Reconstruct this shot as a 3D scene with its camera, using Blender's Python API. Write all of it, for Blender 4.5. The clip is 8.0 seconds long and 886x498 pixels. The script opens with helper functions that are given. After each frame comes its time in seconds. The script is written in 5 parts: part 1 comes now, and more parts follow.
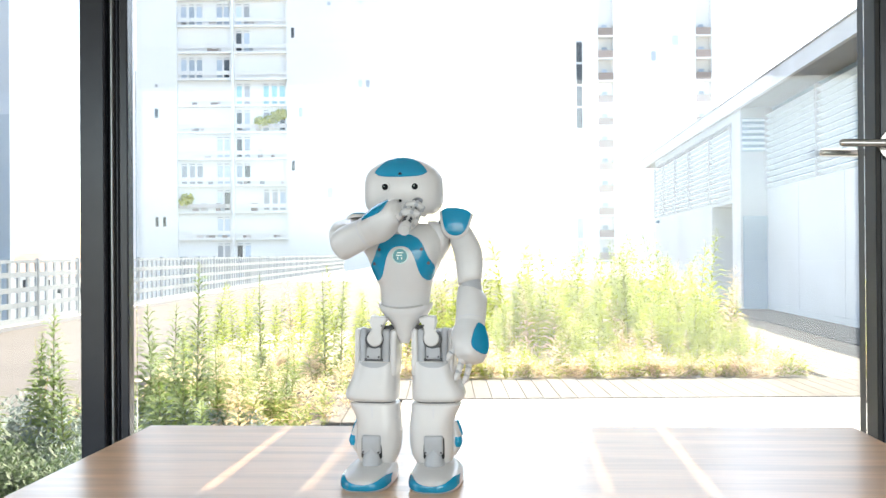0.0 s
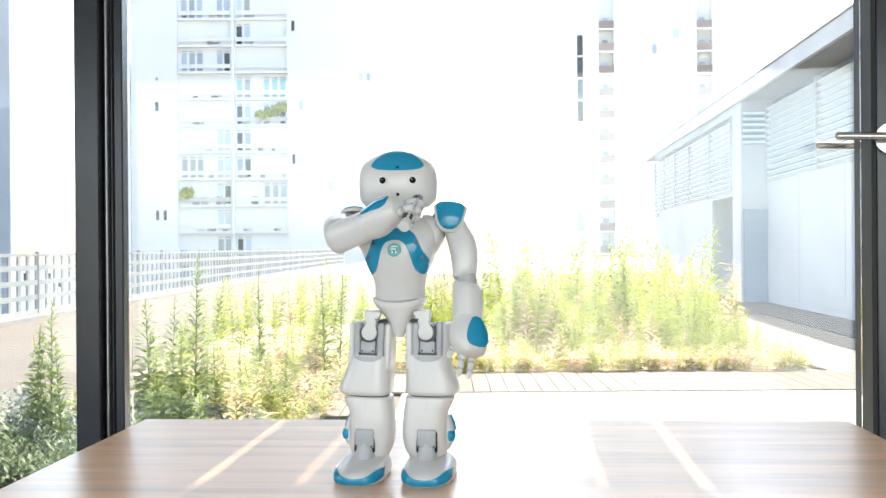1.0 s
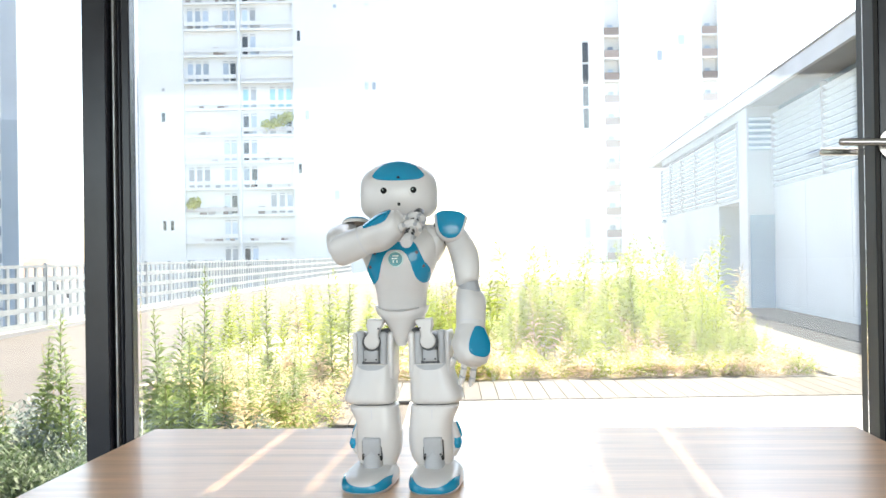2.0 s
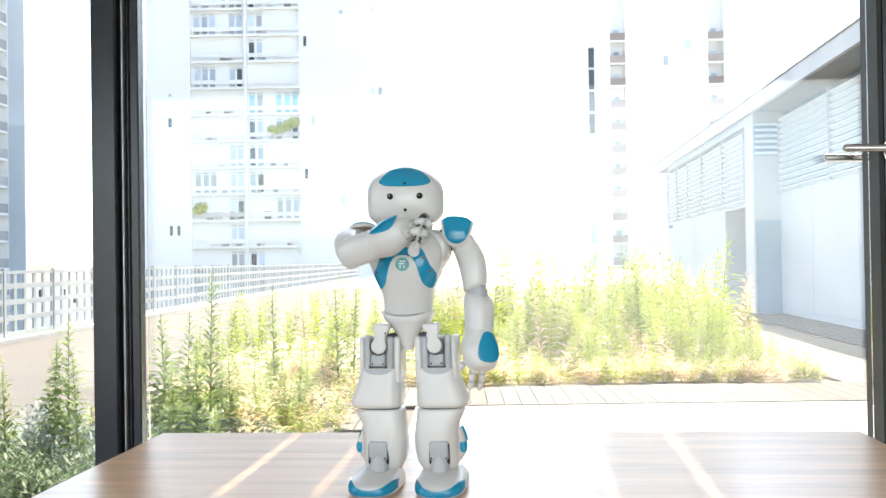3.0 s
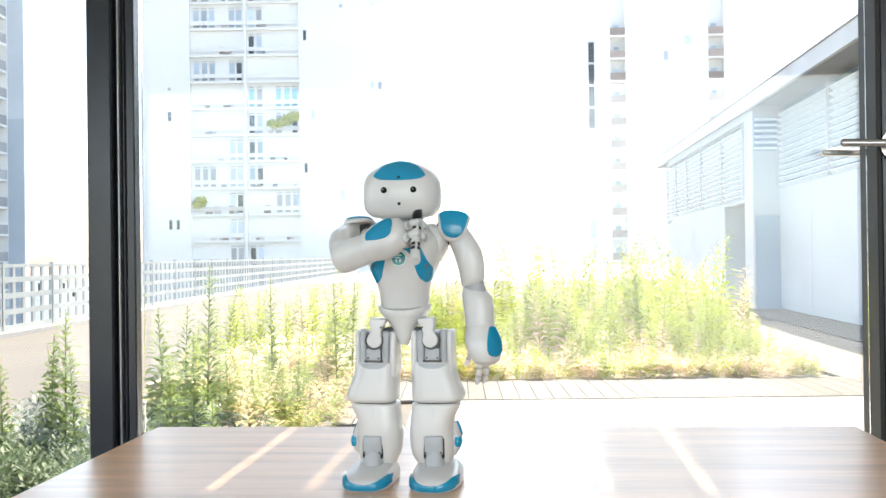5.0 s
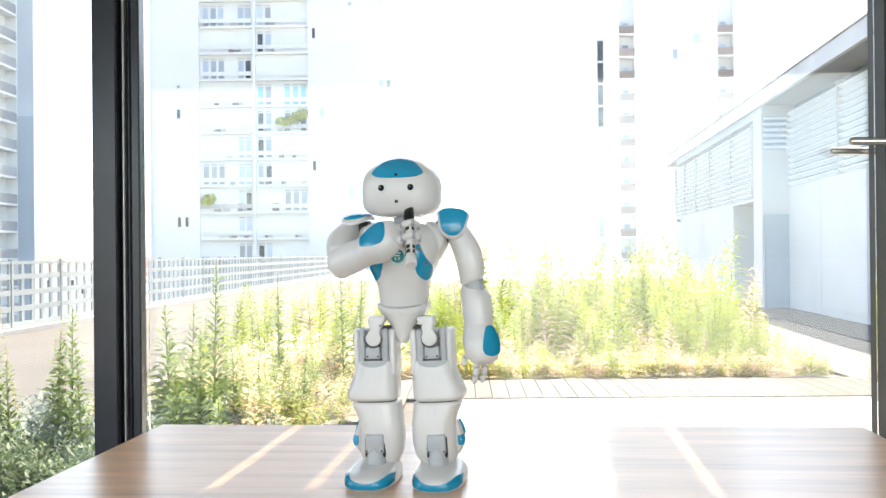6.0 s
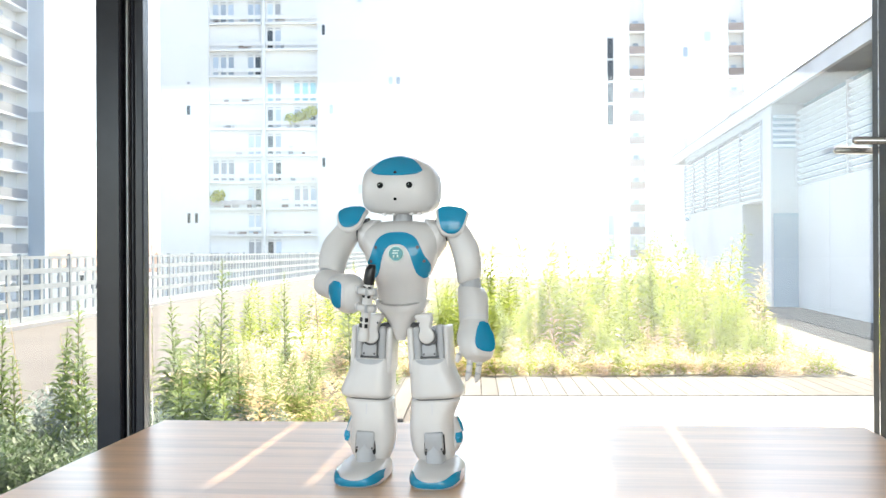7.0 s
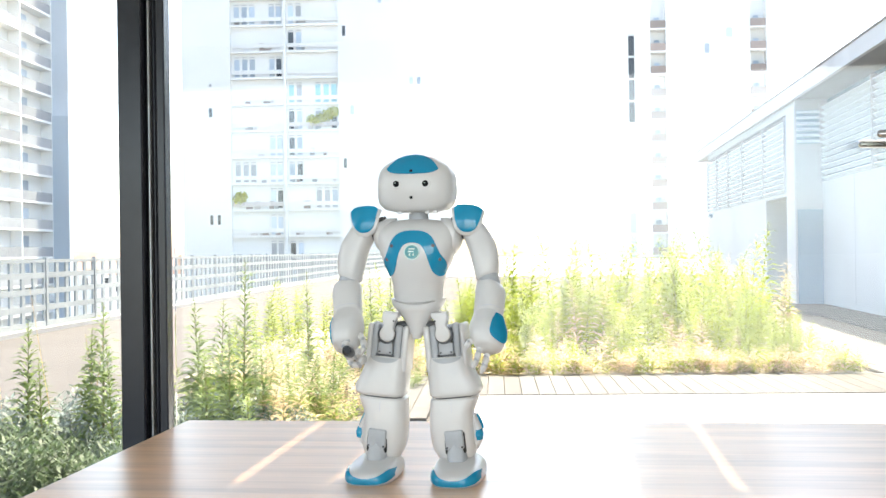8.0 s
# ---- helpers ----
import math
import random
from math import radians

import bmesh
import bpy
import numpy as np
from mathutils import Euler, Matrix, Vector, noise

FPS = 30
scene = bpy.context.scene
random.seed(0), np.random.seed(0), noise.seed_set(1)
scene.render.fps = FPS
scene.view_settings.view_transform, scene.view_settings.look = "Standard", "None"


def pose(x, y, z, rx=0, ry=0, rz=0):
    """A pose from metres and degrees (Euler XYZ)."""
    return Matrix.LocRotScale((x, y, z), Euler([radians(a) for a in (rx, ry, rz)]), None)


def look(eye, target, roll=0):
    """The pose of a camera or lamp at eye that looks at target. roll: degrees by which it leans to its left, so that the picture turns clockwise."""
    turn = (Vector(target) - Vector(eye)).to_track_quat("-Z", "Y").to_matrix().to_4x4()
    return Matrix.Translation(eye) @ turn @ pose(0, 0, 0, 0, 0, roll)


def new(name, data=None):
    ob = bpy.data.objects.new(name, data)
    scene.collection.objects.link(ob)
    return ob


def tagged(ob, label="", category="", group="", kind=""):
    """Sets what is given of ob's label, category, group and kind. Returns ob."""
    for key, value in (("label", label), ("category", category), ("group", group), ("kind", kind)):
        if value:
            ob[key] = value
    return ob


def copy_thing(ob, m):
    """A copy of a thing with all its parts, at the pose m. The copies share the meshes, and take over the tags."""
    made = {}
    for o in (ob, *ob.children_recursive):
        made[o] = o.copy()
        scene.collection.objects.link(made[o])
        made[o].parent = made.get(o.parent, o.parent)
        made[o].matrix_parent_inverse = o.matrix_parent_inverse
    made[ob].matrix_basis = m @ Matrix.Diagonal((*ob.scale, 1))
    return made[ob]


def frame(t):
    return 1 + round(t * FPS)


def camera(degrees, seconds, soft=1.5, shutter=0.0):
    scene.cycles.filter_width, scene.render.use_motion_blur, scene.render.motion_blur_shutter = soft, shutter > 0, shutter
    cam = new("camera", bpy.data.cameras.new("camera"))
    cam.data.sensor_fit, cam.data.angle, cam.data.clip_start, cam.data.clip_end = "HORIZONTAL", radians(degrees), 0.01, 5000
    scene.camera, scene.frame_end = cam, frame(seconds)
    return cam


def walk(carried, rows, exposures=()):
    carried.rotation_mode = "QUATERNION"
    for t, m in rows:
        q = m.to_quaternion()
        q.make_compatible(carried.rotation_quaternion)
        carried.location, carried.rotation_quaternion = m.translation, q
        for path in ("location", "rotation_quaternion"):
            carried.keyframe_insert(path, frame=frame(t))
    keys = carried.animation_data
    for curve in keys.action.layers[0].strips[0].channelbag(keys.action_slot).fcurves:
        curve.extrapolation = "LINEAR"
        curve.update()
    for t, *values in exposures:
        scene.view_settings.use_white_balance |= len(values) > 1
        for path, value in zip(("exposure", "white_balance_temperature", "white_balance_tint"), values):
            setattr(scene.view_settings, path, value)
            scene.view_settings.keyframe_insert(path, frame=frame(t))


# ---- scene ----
cam = camera(46.0, 8.0)


def shot(x, y, z, yaw, pitch, roll):
    return pose(x, y, z, 90 + pitch, -roll, yaw)


walk(cam, [
    (0, shot(0.0002, -0.0003, 1.1370, 0.000, 0.280, -0.400)),
    (0.5, shot(0.0111, 0.0060, 1.1372, -0.030, 0.200, -0.368)),
    (1, shot(0.0141, 0.0033, 1.1376, 0.041, -0.084, -0.422)),
    (1.5, shot(0.0162, -0.0028, 1.1392, 0.181, 0.096, -0.732)),
    (3, shot(0.0166, -0.0265, 1.1393, 0.751, 0.655, -0.852)),
    (3.5, shot(0.0201, -0.0286, 1.1394, 0.621, 0.570, -0.640)),
    (4, shot(0.0231, -0.0215, 1.1388, 0.610, 0.446, -0.527)),
    (4.5, shot(0.0240, -0.0214, 1.1385, 0.609, 0.377, -0.633)),
    (6, shot(0.0318, -0.0087, 1.1379, 1.172, 0.262, -0.542)),
    (6.5, shot(0.0424, -0.0024, 1.1376, 1.407, 0.085, -0.146)),
    (7, shot(0.0492, -0.0098, 1.1388, 1.662, 0.110, -0.252)),
    (7.5, shot(0.0505, -0.0026, 1.1379, 2.537, 0.212, -0.560)),
    (8, shot(0.0500, -0.0054, 1.1358, 2.873, 0.102, -0.769)),
], exposures=[(0.0, 2.49, 7450, 8), (8.0, 2.49, 7450, 8)])

# ---- light ----
SUN_FROM = Vector((0.20, 0.46, 0.93)).normalized()
world = bpy.data.worlds.new("sky")
scene.world = world
world.use_nodes = True
wn = world.node_tree
sky = wn.nodes.new("ShaderNodeTexSky")
sky.sky_type, sky.sun_disc = "NISHITA", False
sky.sun_elevation, sky.sun_rotation = math.asin(SUN_FROM.z), math.atan2(SUN_FROM.x, SUN_FROM.y)
sky.dust_density, sky.air_density = 2.2, 0.75
wn.links.new(sky.outputs[0], wn.nodes["Background"].inputs[0])
wn.nodes["Background"].inputs[1].default_value = 0.15

sun = new("sun", bpy.data.lights.new("sun", "SUN"))
sun.data.energy, sun.data.angle, sun.data.color = 2.8, radians(0.6), (1.0, 0.95, 0.87)
sun.matrix_world = look(SUN_FROM * 40, (0, 0, 0))

# the room's own axes: u along the window wall, v out through it
ROOM = pose(-0.697, 2.479, 0, 0, 0, -4)
TABLE = 0.735


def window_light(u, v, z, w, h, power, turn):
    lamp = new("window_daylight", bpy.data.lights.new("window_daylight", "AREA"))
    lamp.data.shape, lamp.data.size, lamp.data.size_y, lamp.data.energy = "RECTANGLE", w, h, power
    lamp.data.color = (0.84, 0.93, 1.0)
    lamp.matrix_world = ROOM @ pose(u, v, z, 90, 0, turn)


# daylight fill in wall openings behind and beside the camera; last two are assumed
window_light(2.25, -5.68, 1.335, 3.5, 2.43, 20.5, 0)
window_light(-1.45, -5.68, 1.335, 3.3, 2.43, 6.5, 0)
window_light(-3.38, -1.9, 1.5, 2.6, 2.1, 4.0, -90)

# ---- materials ----


def material(name, color, rough=0.5, metal=0.0, vary=0.08, scale=8.0, bump=0.0, bump_scale=60.0, coat=0.0, per_object=0.0, stretch=(1, 1, 1), second=None):
    m = bpy.data.materials.new(name)
    m.use_nodes = True
    nt = m.node_tree
    b = nt.nodes["Principled BSDF"]
    b.inputs["Roughness"].default_value, b.inputs["Metallic"].default_value = rough, metal
    b.inputs["Coat Weight"].default_value = coat
    b.inputs["Coat Roughness"].default_value = 0.08
    co = nt.nodes.new("ShaderNodeTexCoord")
    mp = nt.nodes.new("ShaderNodeMapping")
    mp.inputs["Scale"].default_value = stretch
    nt.links.new(co.outputs["Object"], mp.inputs[0])
    no = nt.nodes.new("ShaderNodeTexNoise")
    no.inputs["Scale"].default_value, no.inputs["Detail"].default_value = scale, 6
    nt.links.new(mp.outputs[0], no.inputs["Vector"])
    ramp = nt.nodes.new("ShaderNodeMix")
    ramp.data_type = "RGBA"
    low = second or tuple(c * (1 - 2 * vary) for c in color)
    ramp.inputs[6].default_value = (*low, 1)
    ramp.inputs[7].default_value = (*(min(1, c * (1 + vary)) for c in color), 1)
    sh = nt.nodes.new("ShaderNodeMapRange")
    sh.inputs[1].default_value, sh.inputs[2].default_value = 0.3, 0.7
    nt.links.new(no.outputs[0], sh.inputs[0])
    nt.links.new(sh.outputs[0], ramp.inputs[0])
    last = ramp.outputs[2]
    if per_object:
        info = nt.nodes.new("ShaderNodeObjectInfo")
        hsv = nt.nodes.new("ShaderNodeHueSaturation")
        rng = nt.nodes.new("ShaderNodeMapRange")
        rng.inputs[3].default_value, rng.inputs[4].default_value = 1 - per_object, 1 + per_object
        nt.links.new(info.outputs["Random"], rng.inputs[0])
        nt.links.new(rng.outputs[0], hsv.inputs["Value"])
        nt.links.new(last, hsv.inputs["Color"])
        last = hsv.outputs[0]
    nt.links.new(last, b.inputs["Base Color"])
    if bump:
        fine = nt.nodes.new("ShaderNodeTexNoise")
        fine.inputs["Scale"].default_value, fine.inputs["Detail"].default_value = bump_scale, 4
        nt.links.new(mp.outputs[0], fine.inputs["Vector"])
        bp = nt.nodes.new("ShaderNodeBump")
        bp.inputs["Strength"].default_value, bp.inputs["Distance"].default_value = bump, 0.004
        nt.links.new(fine.outputs[0], bp.inputs["Height"])
        nt.links.new(bp.outputs[0], b.inputs["Normal"])
    return m


def leaf_material(name, color, second, translucent=0.45, scale=1.2):
    m = material(name, color, 0.55, vary=0.2, scale=scale, second=second)
    nt = m.node_tree
    b = nt.nodes["Principled BSDF"]
    source = b.inputs["Base Color"].links[0].from_socket
    geo = nt.nodes.new("ShaderNodeNewGeometry")
    hsv = nt.nodes.new("ShaderNodeHueSaturation")
    rng = nt.nodes.new("ShaderNodeMapRange")
    rng.inputs[3].default_value, rng.inputs[4].default_value = 0.7, 1.3
    nt.links.new(geo.outputs["Random Per Island"], rng.inputs[0])
    nt.links.new(rng.outputs[0], hsv.inputs["Value"])
    nt.links.new(source, hsv.inputs["Color"])
    nt.links.new(hsv.outputs[0], b.inputs["Base Color"])
    tr = nt.nodes.new("ShaderNodeBsdfTranslucent")
    nt.links.new(hsv.outputs[0], tr.inputs[0])
    mix = nt.nodes.new("ShaderNodeMixShader")
    mix.inputs[0].default_value = translucent
    nt.links.new(b.outputs[0], mix.inputs[1])
    nt.links.new(tr.outputs[0], mix.inputs[2])
    nt.links.new(mix.outputs[0], nt.nodes["Material Output"].inputs[0])
    return m


def glass_material(name, tint=(0.97, 0.99, 0.98), gloss=1.0):
    m = bpy.data.materials.new(name)
    m.use_nodes = True
    nt = m.node_tree
    clear = nt.nodes.new("ShaderNodeBsdfTransparent")
    clear.inputs[0].default_value = (*tint, 1)
    shine = nt.nodes.new("ShaderNodeBsdfGlossy")
    shine.inputs["Roughness"].default_value = 0.01
    fr = nt.nodes.new("ShaderNodeFresnel")
    fr.inputs[0].default_value = 1.54
    mix = nt.nodes.new("ShaderNodeMixShader")
    nt.links.new(fr.outputs[0], mix.inputs[0])
    nt.links.new(clear.outputs[0], mix.inputs[1])
    nt.links.new(shine.outputs[0], mix.inputs[2])
    nt.links.new(mix.outputs[0], nt.nodes["Material Output"].inputs[0])
    return m


def wood_material(name):
    """Light oak laminate with its grain along the table's length."""
    m = material(name, (0.82, 0.51, 0.30), 0.3, vary=0.10, scale=2.2, stretch=(1.0, 9.0, 9.0), bump=0.02, bump_scale=30)
    nt = m.node_tree
    b = nt.nodes["Principled BSDF"]
    source = b.inputs["Base Color"].links[0].from_socket
    mp = next(n for n in nt.nodes if n.type == "MAPPING")
    grain = nt.nodes.new("ShaderNodeTexNoise")
    grain.inputs["Scale"].default_value, grain.inputs["Detail"].default_value, grain.inputs["Distortion"].default_value = 5.0, 8, 1.2
    mp2 = nt.nodes.new("ShaderNodeMapping")
    mp2.inputs["Scale"].default_value = (0.35, 6.5, 6.5)
    nt.links.new(mp.inputs[0].links[0].from_socket, mp2.inputs[0])
    nt.links.new(mp2.outputs[0], grain.inputs["Vector"])
    cr = nt.nodes.new("ShaderNodeValToRGB")
    cr.color_ramp.elements[0].position, cr.color_ramp.elements[1].position = 0.28, 0.55
    cr.color_ramp.elements[0].color, cr.color_ramp.elements[1].color = (0.50, 0.42, 0.36, 1), (1, 1, 1, 1)
    nt.links.new(grain.outputs[0], cr.inputs[0])
    mul = nt.nodes.new("ShaderNodeMix")
    mul.data_type, mul.blend_type = "RGBA", "MULTIPLY"
    mul.inputs[0].default_value = 0.36
    nt.links.new(source, mul.inputs[6])
    nt.links.new(cr.outputs[0], mul.inputs[7])
    nt.links.new(mul.outputs[2], b.inputs["Base Color"])
    rr = nt.nodes.new("ShaderNodeMapRange")
    rr.inputs[3].default_value, rr.inputs[4].default_value = 0.36, 0.26
    nt.links.new(grain.outputs[0], rr.inputs[0])
    nt.links.new(rr.outputs[0], b.inputs["Roughness"])
    b.inputs["Coat Weight"].default_value, b.inputs["Coat Roughness"].default_value = 0.36, 0.22
    return m


M = {
    "shell": material("white_shell_plastic", (0.645, 0.627, 0.615), 0.32, vary=0.025, scale=14, coat=0.2, bump=0.015, bump_scale=300),
    "blue": material("blue_gloss_plastic", (0.0, 0.25, 0.43), 0.10, vary=0.05, scale=20),
    "grey": material("grey_joint_plastic", (0.42, 0.43, 0.45), 0.45, vary=0.06, scale=30, bump=0.05, bump_scale=400),
    "dark_grey": material("dark_joint_plastic", (0.07, 0.07, 0.075), 0.5, vary=0.1, scale=30),
    "black": material("black_plastic", (0.008, 0.008, 0.009), 0.3, vary=0.1, scale=30),
    "teal": material("teal_button", (0.01, 0.23, 0.26), 0.25, vary=0.1, scale=60, coat=0.8),
    "pale": material("pale_mark_and_glint", (0.62, 0.78, 0.74), 0.35, vary=0.05, scale=60),
    "sensor": material("sensor_window", (0.085, 0.05, 0.06), 0.4, vary=0.1, scale=80),
    "ear": material("ear_plastic", (0.55, 0.55, 0.62), 0.35, vary=0.04, scale=30),
    "steel": material("brushed_steel", (0.52, 0.50, 0.48), 0.24, metal=1.0, vary=0.05, scale=60, stretch=(1, 20, 20)),
    "frame": material("anthracite_frame", (0.017, 0.019, 0.025), 0.22, vary=0.12, scale=5, bump=0.03, bump_scale=500),
    "gasket": material("black_gasket", (0.006, 0.006, 0.006), 0.6, vary=0.1, scale=40),
    "groove": material("aluminium_strip", (0.62, 0.62, 0.63), 0.3, metal=0.8, vary=0.06, scale=30),
    "glass": glass_material("window_glass"),
    "wood": wood_material("oak_laminate"),
    "plaster": material("grey_plaster", (0.46, 0.45, 0.44), 0.8, vary=0.04, scale=3, bump=0.1, bump_scale=120),
    "ceiling": material("ceiling_paint", (0.60, 0.60, 0.59), 0.85, vary=0.03, scale=2),
    "floor": material("grey_lino", (0.22, 0.215, 0.21), 0.4, vary=0.1, scale=6),
    "terrace": material("sand_terrace", (0.092, 0.081, 0.076), 0.85, vary=0.13, scale=0.5, bump=0.1, bump_scale=9),
    "paving": material("pale_concrete", (0.33, 0.325, 0.32), 0.8, vary=0.06, scale=1.5, bump=0.15, bump_scale=40),
    "deck": material("weathered_deck", (0.118, 0.107, 0.098), 0.75, vary=0.16, scale=3, stretch=(7, 1, 7), per_object=0.12, bump=0.06, bump_scale=30),
    "city": material("city_ground", (0.11, 0.11, 0.10), 0.9, vary=0.3, scale=0.02),
    "soil": material("dry_soil", (0.46, 0.39, 0.31), 0.95, vary=0.3, scale=4, bump=0.6, bump_scale=20),
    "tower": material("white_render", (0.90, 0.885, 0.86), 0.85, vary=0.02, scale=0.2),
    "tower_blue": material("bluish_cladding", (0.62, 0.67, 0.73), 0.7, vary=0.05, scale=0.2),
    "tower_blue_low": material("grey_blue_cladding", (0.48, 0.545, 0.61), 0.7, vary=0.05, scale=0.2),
    "tower_glass": material("tower_pane", (0.54, 0.61, 0.69), 0.1, vary=0.12, scale=0.3, per_object=0.35),
    "dark_pane": material("shaded_pane", (0.06, 0.065, 0.075), 0.12, vary=0.2, scale=0.3),
    "parapet": material("balcony_panel", (0.36, 0.29, 0.26), 0.7, vary=0.08, scale=0.6, per_object=0.2),
    "parapet_soft": material("soft_balcony_panel", (0.66, 0.61, 0.59), 0.7, vary=0.06, scale=0.6, per_object=0.15),
    "parapet_grey": material("grey_balcony_panel", (0.42, 0.425, 0.44), 0.7, vary=0.08, scale=0.6, per_object=0.15),
    "parapet_light": material("light_balcony_panel", (0.86, 0.84, 0.81), 0.7, vary=0.03, scale=0.6, per_object=0.04),
    "teal_awning": material("teal_blind", (0.35, 0.62, 0.66), 0.8, vary=0.06, scale=2),
    "annex": material("annex_panel", (0.49, 0.515, 0.55), 0.6, vary=0.06, scale=0.6, bump=0.05, bump_scale=30),
    "annex_glass": material("annex_band", (0.30, 0.40, 0.49), 0.25, vary=0.06, scale=0.5),
    # dark kerb colour that stands for the shade at the pavilion's foot
    "kerb_shade": material("dark_kerb_shade", (0.055, 0.06, 0.07), 0.9, vary=0.2, scale=3, bump=0.3, bump_scale=60),
    "balcony_leaf": leaf_material("balcony_leaf", (0.66, 0.62, 0.13), (0.30, 0.34, 0.10), 0.4),
    "louver": material("louvre_slat", (0.74, 0.81, 0.87), 0.45, vary=0.05, scale=3, metal=0.1),
    # soffit concrete; its grey also serves as the shade inside the doorway
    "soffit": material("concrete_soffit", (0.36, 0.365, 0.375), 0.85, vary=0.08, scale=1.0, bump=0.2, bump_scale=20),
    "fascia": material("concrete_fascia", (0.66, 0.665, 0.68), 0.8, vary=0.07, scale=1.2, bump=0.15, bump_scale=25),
    # white railing with its shaded side's grey put into the base colour
    "rail": material("white_railing", (0.30, 0.32, 0.325), 0.5, vary=0.05, scale=2),
    "roof_red": material("red_roof_tiles", (0.40, 0.27, 0.22), 0.85, vary=0.15, scale=0.5),
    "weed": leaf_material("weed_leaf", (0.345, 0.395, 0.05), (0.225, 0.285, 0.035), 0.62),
    # green lifted and made bluer to include the haze of the window glass
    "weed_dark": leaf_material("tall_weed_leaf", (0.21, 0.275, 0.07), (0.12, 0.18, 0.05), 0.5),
    "dry": leaf_material("dry_weed", (0.66, 0.51, 0.33), (0.50, 0.38, 0.23), 0.6),
    "silver": leaf_material("silver_shrub_leaf", (0.20, 0.25, 0.235), (0.11, 0.15, 0.135), 0.25),
    "herb": leaf_material("low_herb_leaf", (0.088, 0.135, 0.055), (0.055, 0.09, 0.04), 0.35),
    # paler green that includes the veil of the window glass
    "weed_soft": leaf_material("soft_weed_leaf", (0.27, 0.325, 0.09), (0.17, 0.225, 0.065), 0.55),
    "pupil": material("matt_black", (0.005, 0.005, 0.006), 0.6, vary=0.1, scale=30),
    "stem": material("weed_stem", (0.20, 0.19, 0.07), 0.8, vary=0.2, scale=6),
    "flower": material("yellow_flower", (0.62, 0.48, 0.05), 0.7, vary=0.1, scale=20),
}

M["pupil"].node_tree.nodes["Principled BSDF"].inputs["Specular IOR Level"].default_value = 0.12

# ---- mesh helpers ----


def link(name, bm, mat, parent=None, label="", smooth=True, angle=50, m=None):
    me = bpy.data.meshes.new(name)
    bmesh.ops.recalc_face_normals(bm, faces=bm.faces)
    bm.to_mesh(me)
    bm.free()
    me.materials.append(M[mat])
    if smooth:
        me.shade_smooth()
        me.set_sharp_from_angle(angle=radians(angle))
    ob = new(name, me)
    if parent is not None:
        ob.parent = parent
    if m is not None:
        ob.matrix_local = m
    if label:
        tagged(ob, label)
    return ob


def part(name, bm, mat, parent, label="", smooth=True, m=None):
    return link(name, bm, mat, parent, label, smooth, m=m)


def thing(name, label, category, m=Matrix(), group="", kind=""):
    ob = new(name)
    ob.matrix_world = m
    return tagged(ob, label, category, group, kind)


def share(ob, name, parent, m):
    """One more piece on the mesh of ob."""
    o = new(name, ob.data)
    o.parent = parent
    o.matrix_local = m
    return o


def add_box(bm, x0, x1, y0, y1, z0, z1, bevel=0.0, seg=2):
    r = bmesh.ops.create_cube(bm, size=1, matrix=Matrix.Translation(((x0 + x1) / 2, (y0 + y1) / 2, (z0 + z1) / 2)) @ Matrix.Diagonal((x1 - x0, y1 - y0, z1 - z0, 1)))
    if bevel:
        edges = list({e for v in r["verts"] for e in v.link_edges})
        bmesh.ops.bevel(bm, geom=edges, offset=bevel, segments=seg, affect="EDGES", profile=0.5)
    return bm


def box(x0, x1, y0, y1, z0, z1, bevel=0.0, seg=2):
    return add_box(bmesh.new(), x0, x1, y0, y1, z0, z1, bevel, seg)


def rod(a, b, r0, r1=None, n=12, bm=None, cap=True):
    bm = bm or bmesh.new()
    a, b = Vector(a), Vector(b)
    q = (b - a).to_track_quat("Z", "Y").to_matrix().to_4x4()
    bmesh.ops.create_cone(bm, cap_ends=cap, segments=n, radius1=r0, radius2=r0 if r1 is None else r1, depth=(b - a).length, matrix=Matrix.Translation((a + b) / 2) @ q)
    return bm


def ball(c, r, bm=None, n=20):
    bm = bm or bmesh.new()
    r = r if isinstance(r, tuple) else (r, r, r)
    bmesh.ops.create_uvsphere(bm, u_segments=n, v_segments=n // 2 + 2, radius=1, matrix=Matrix.Translation(c) @ Matrix.Diagonal((*r, 1)))
    return bm


def section(rows, z):
    """Interpolated loft row (z, cx, cy, rx, ry, n) at height z."""
    zs = [r[0] for r in rows]
    return [float(np.interp(z, zs, [r[k] for r in rows])) for k in range(1, 6)]


def smooth_rows(rows, count=26):
    """Catmull-Rom through the loft rows, so that the shell has no kinks."""
    rows = sorted(rows)
    out = []
    steps = max(2, count // (len(rows) - 1))
    for i in range(len(rows) - 1):
        p0, p1, p2, p3 = rows[max(i - 1, 0)], rows[i], rows[i + 1], rows[min(i + 2, len(rows) - 1)]
        for s in range(steps):
            t = s / steps
            out.append([p1[0] + (p2[0] - p1[0]) * t] + [0.5 * (2 * p1[k] + (p2[k] - p0[k]) * t + (2 * p0[k] - 5 * p1[k] + 4 * p2[k] - p3[k]) * t * t + (3 * p1[k] - p0[k] - 3 * p2[k] + p3[k]) * t ** 3) for k in range(1, 6)])
    out.append(list(rows[-1]))
    return out


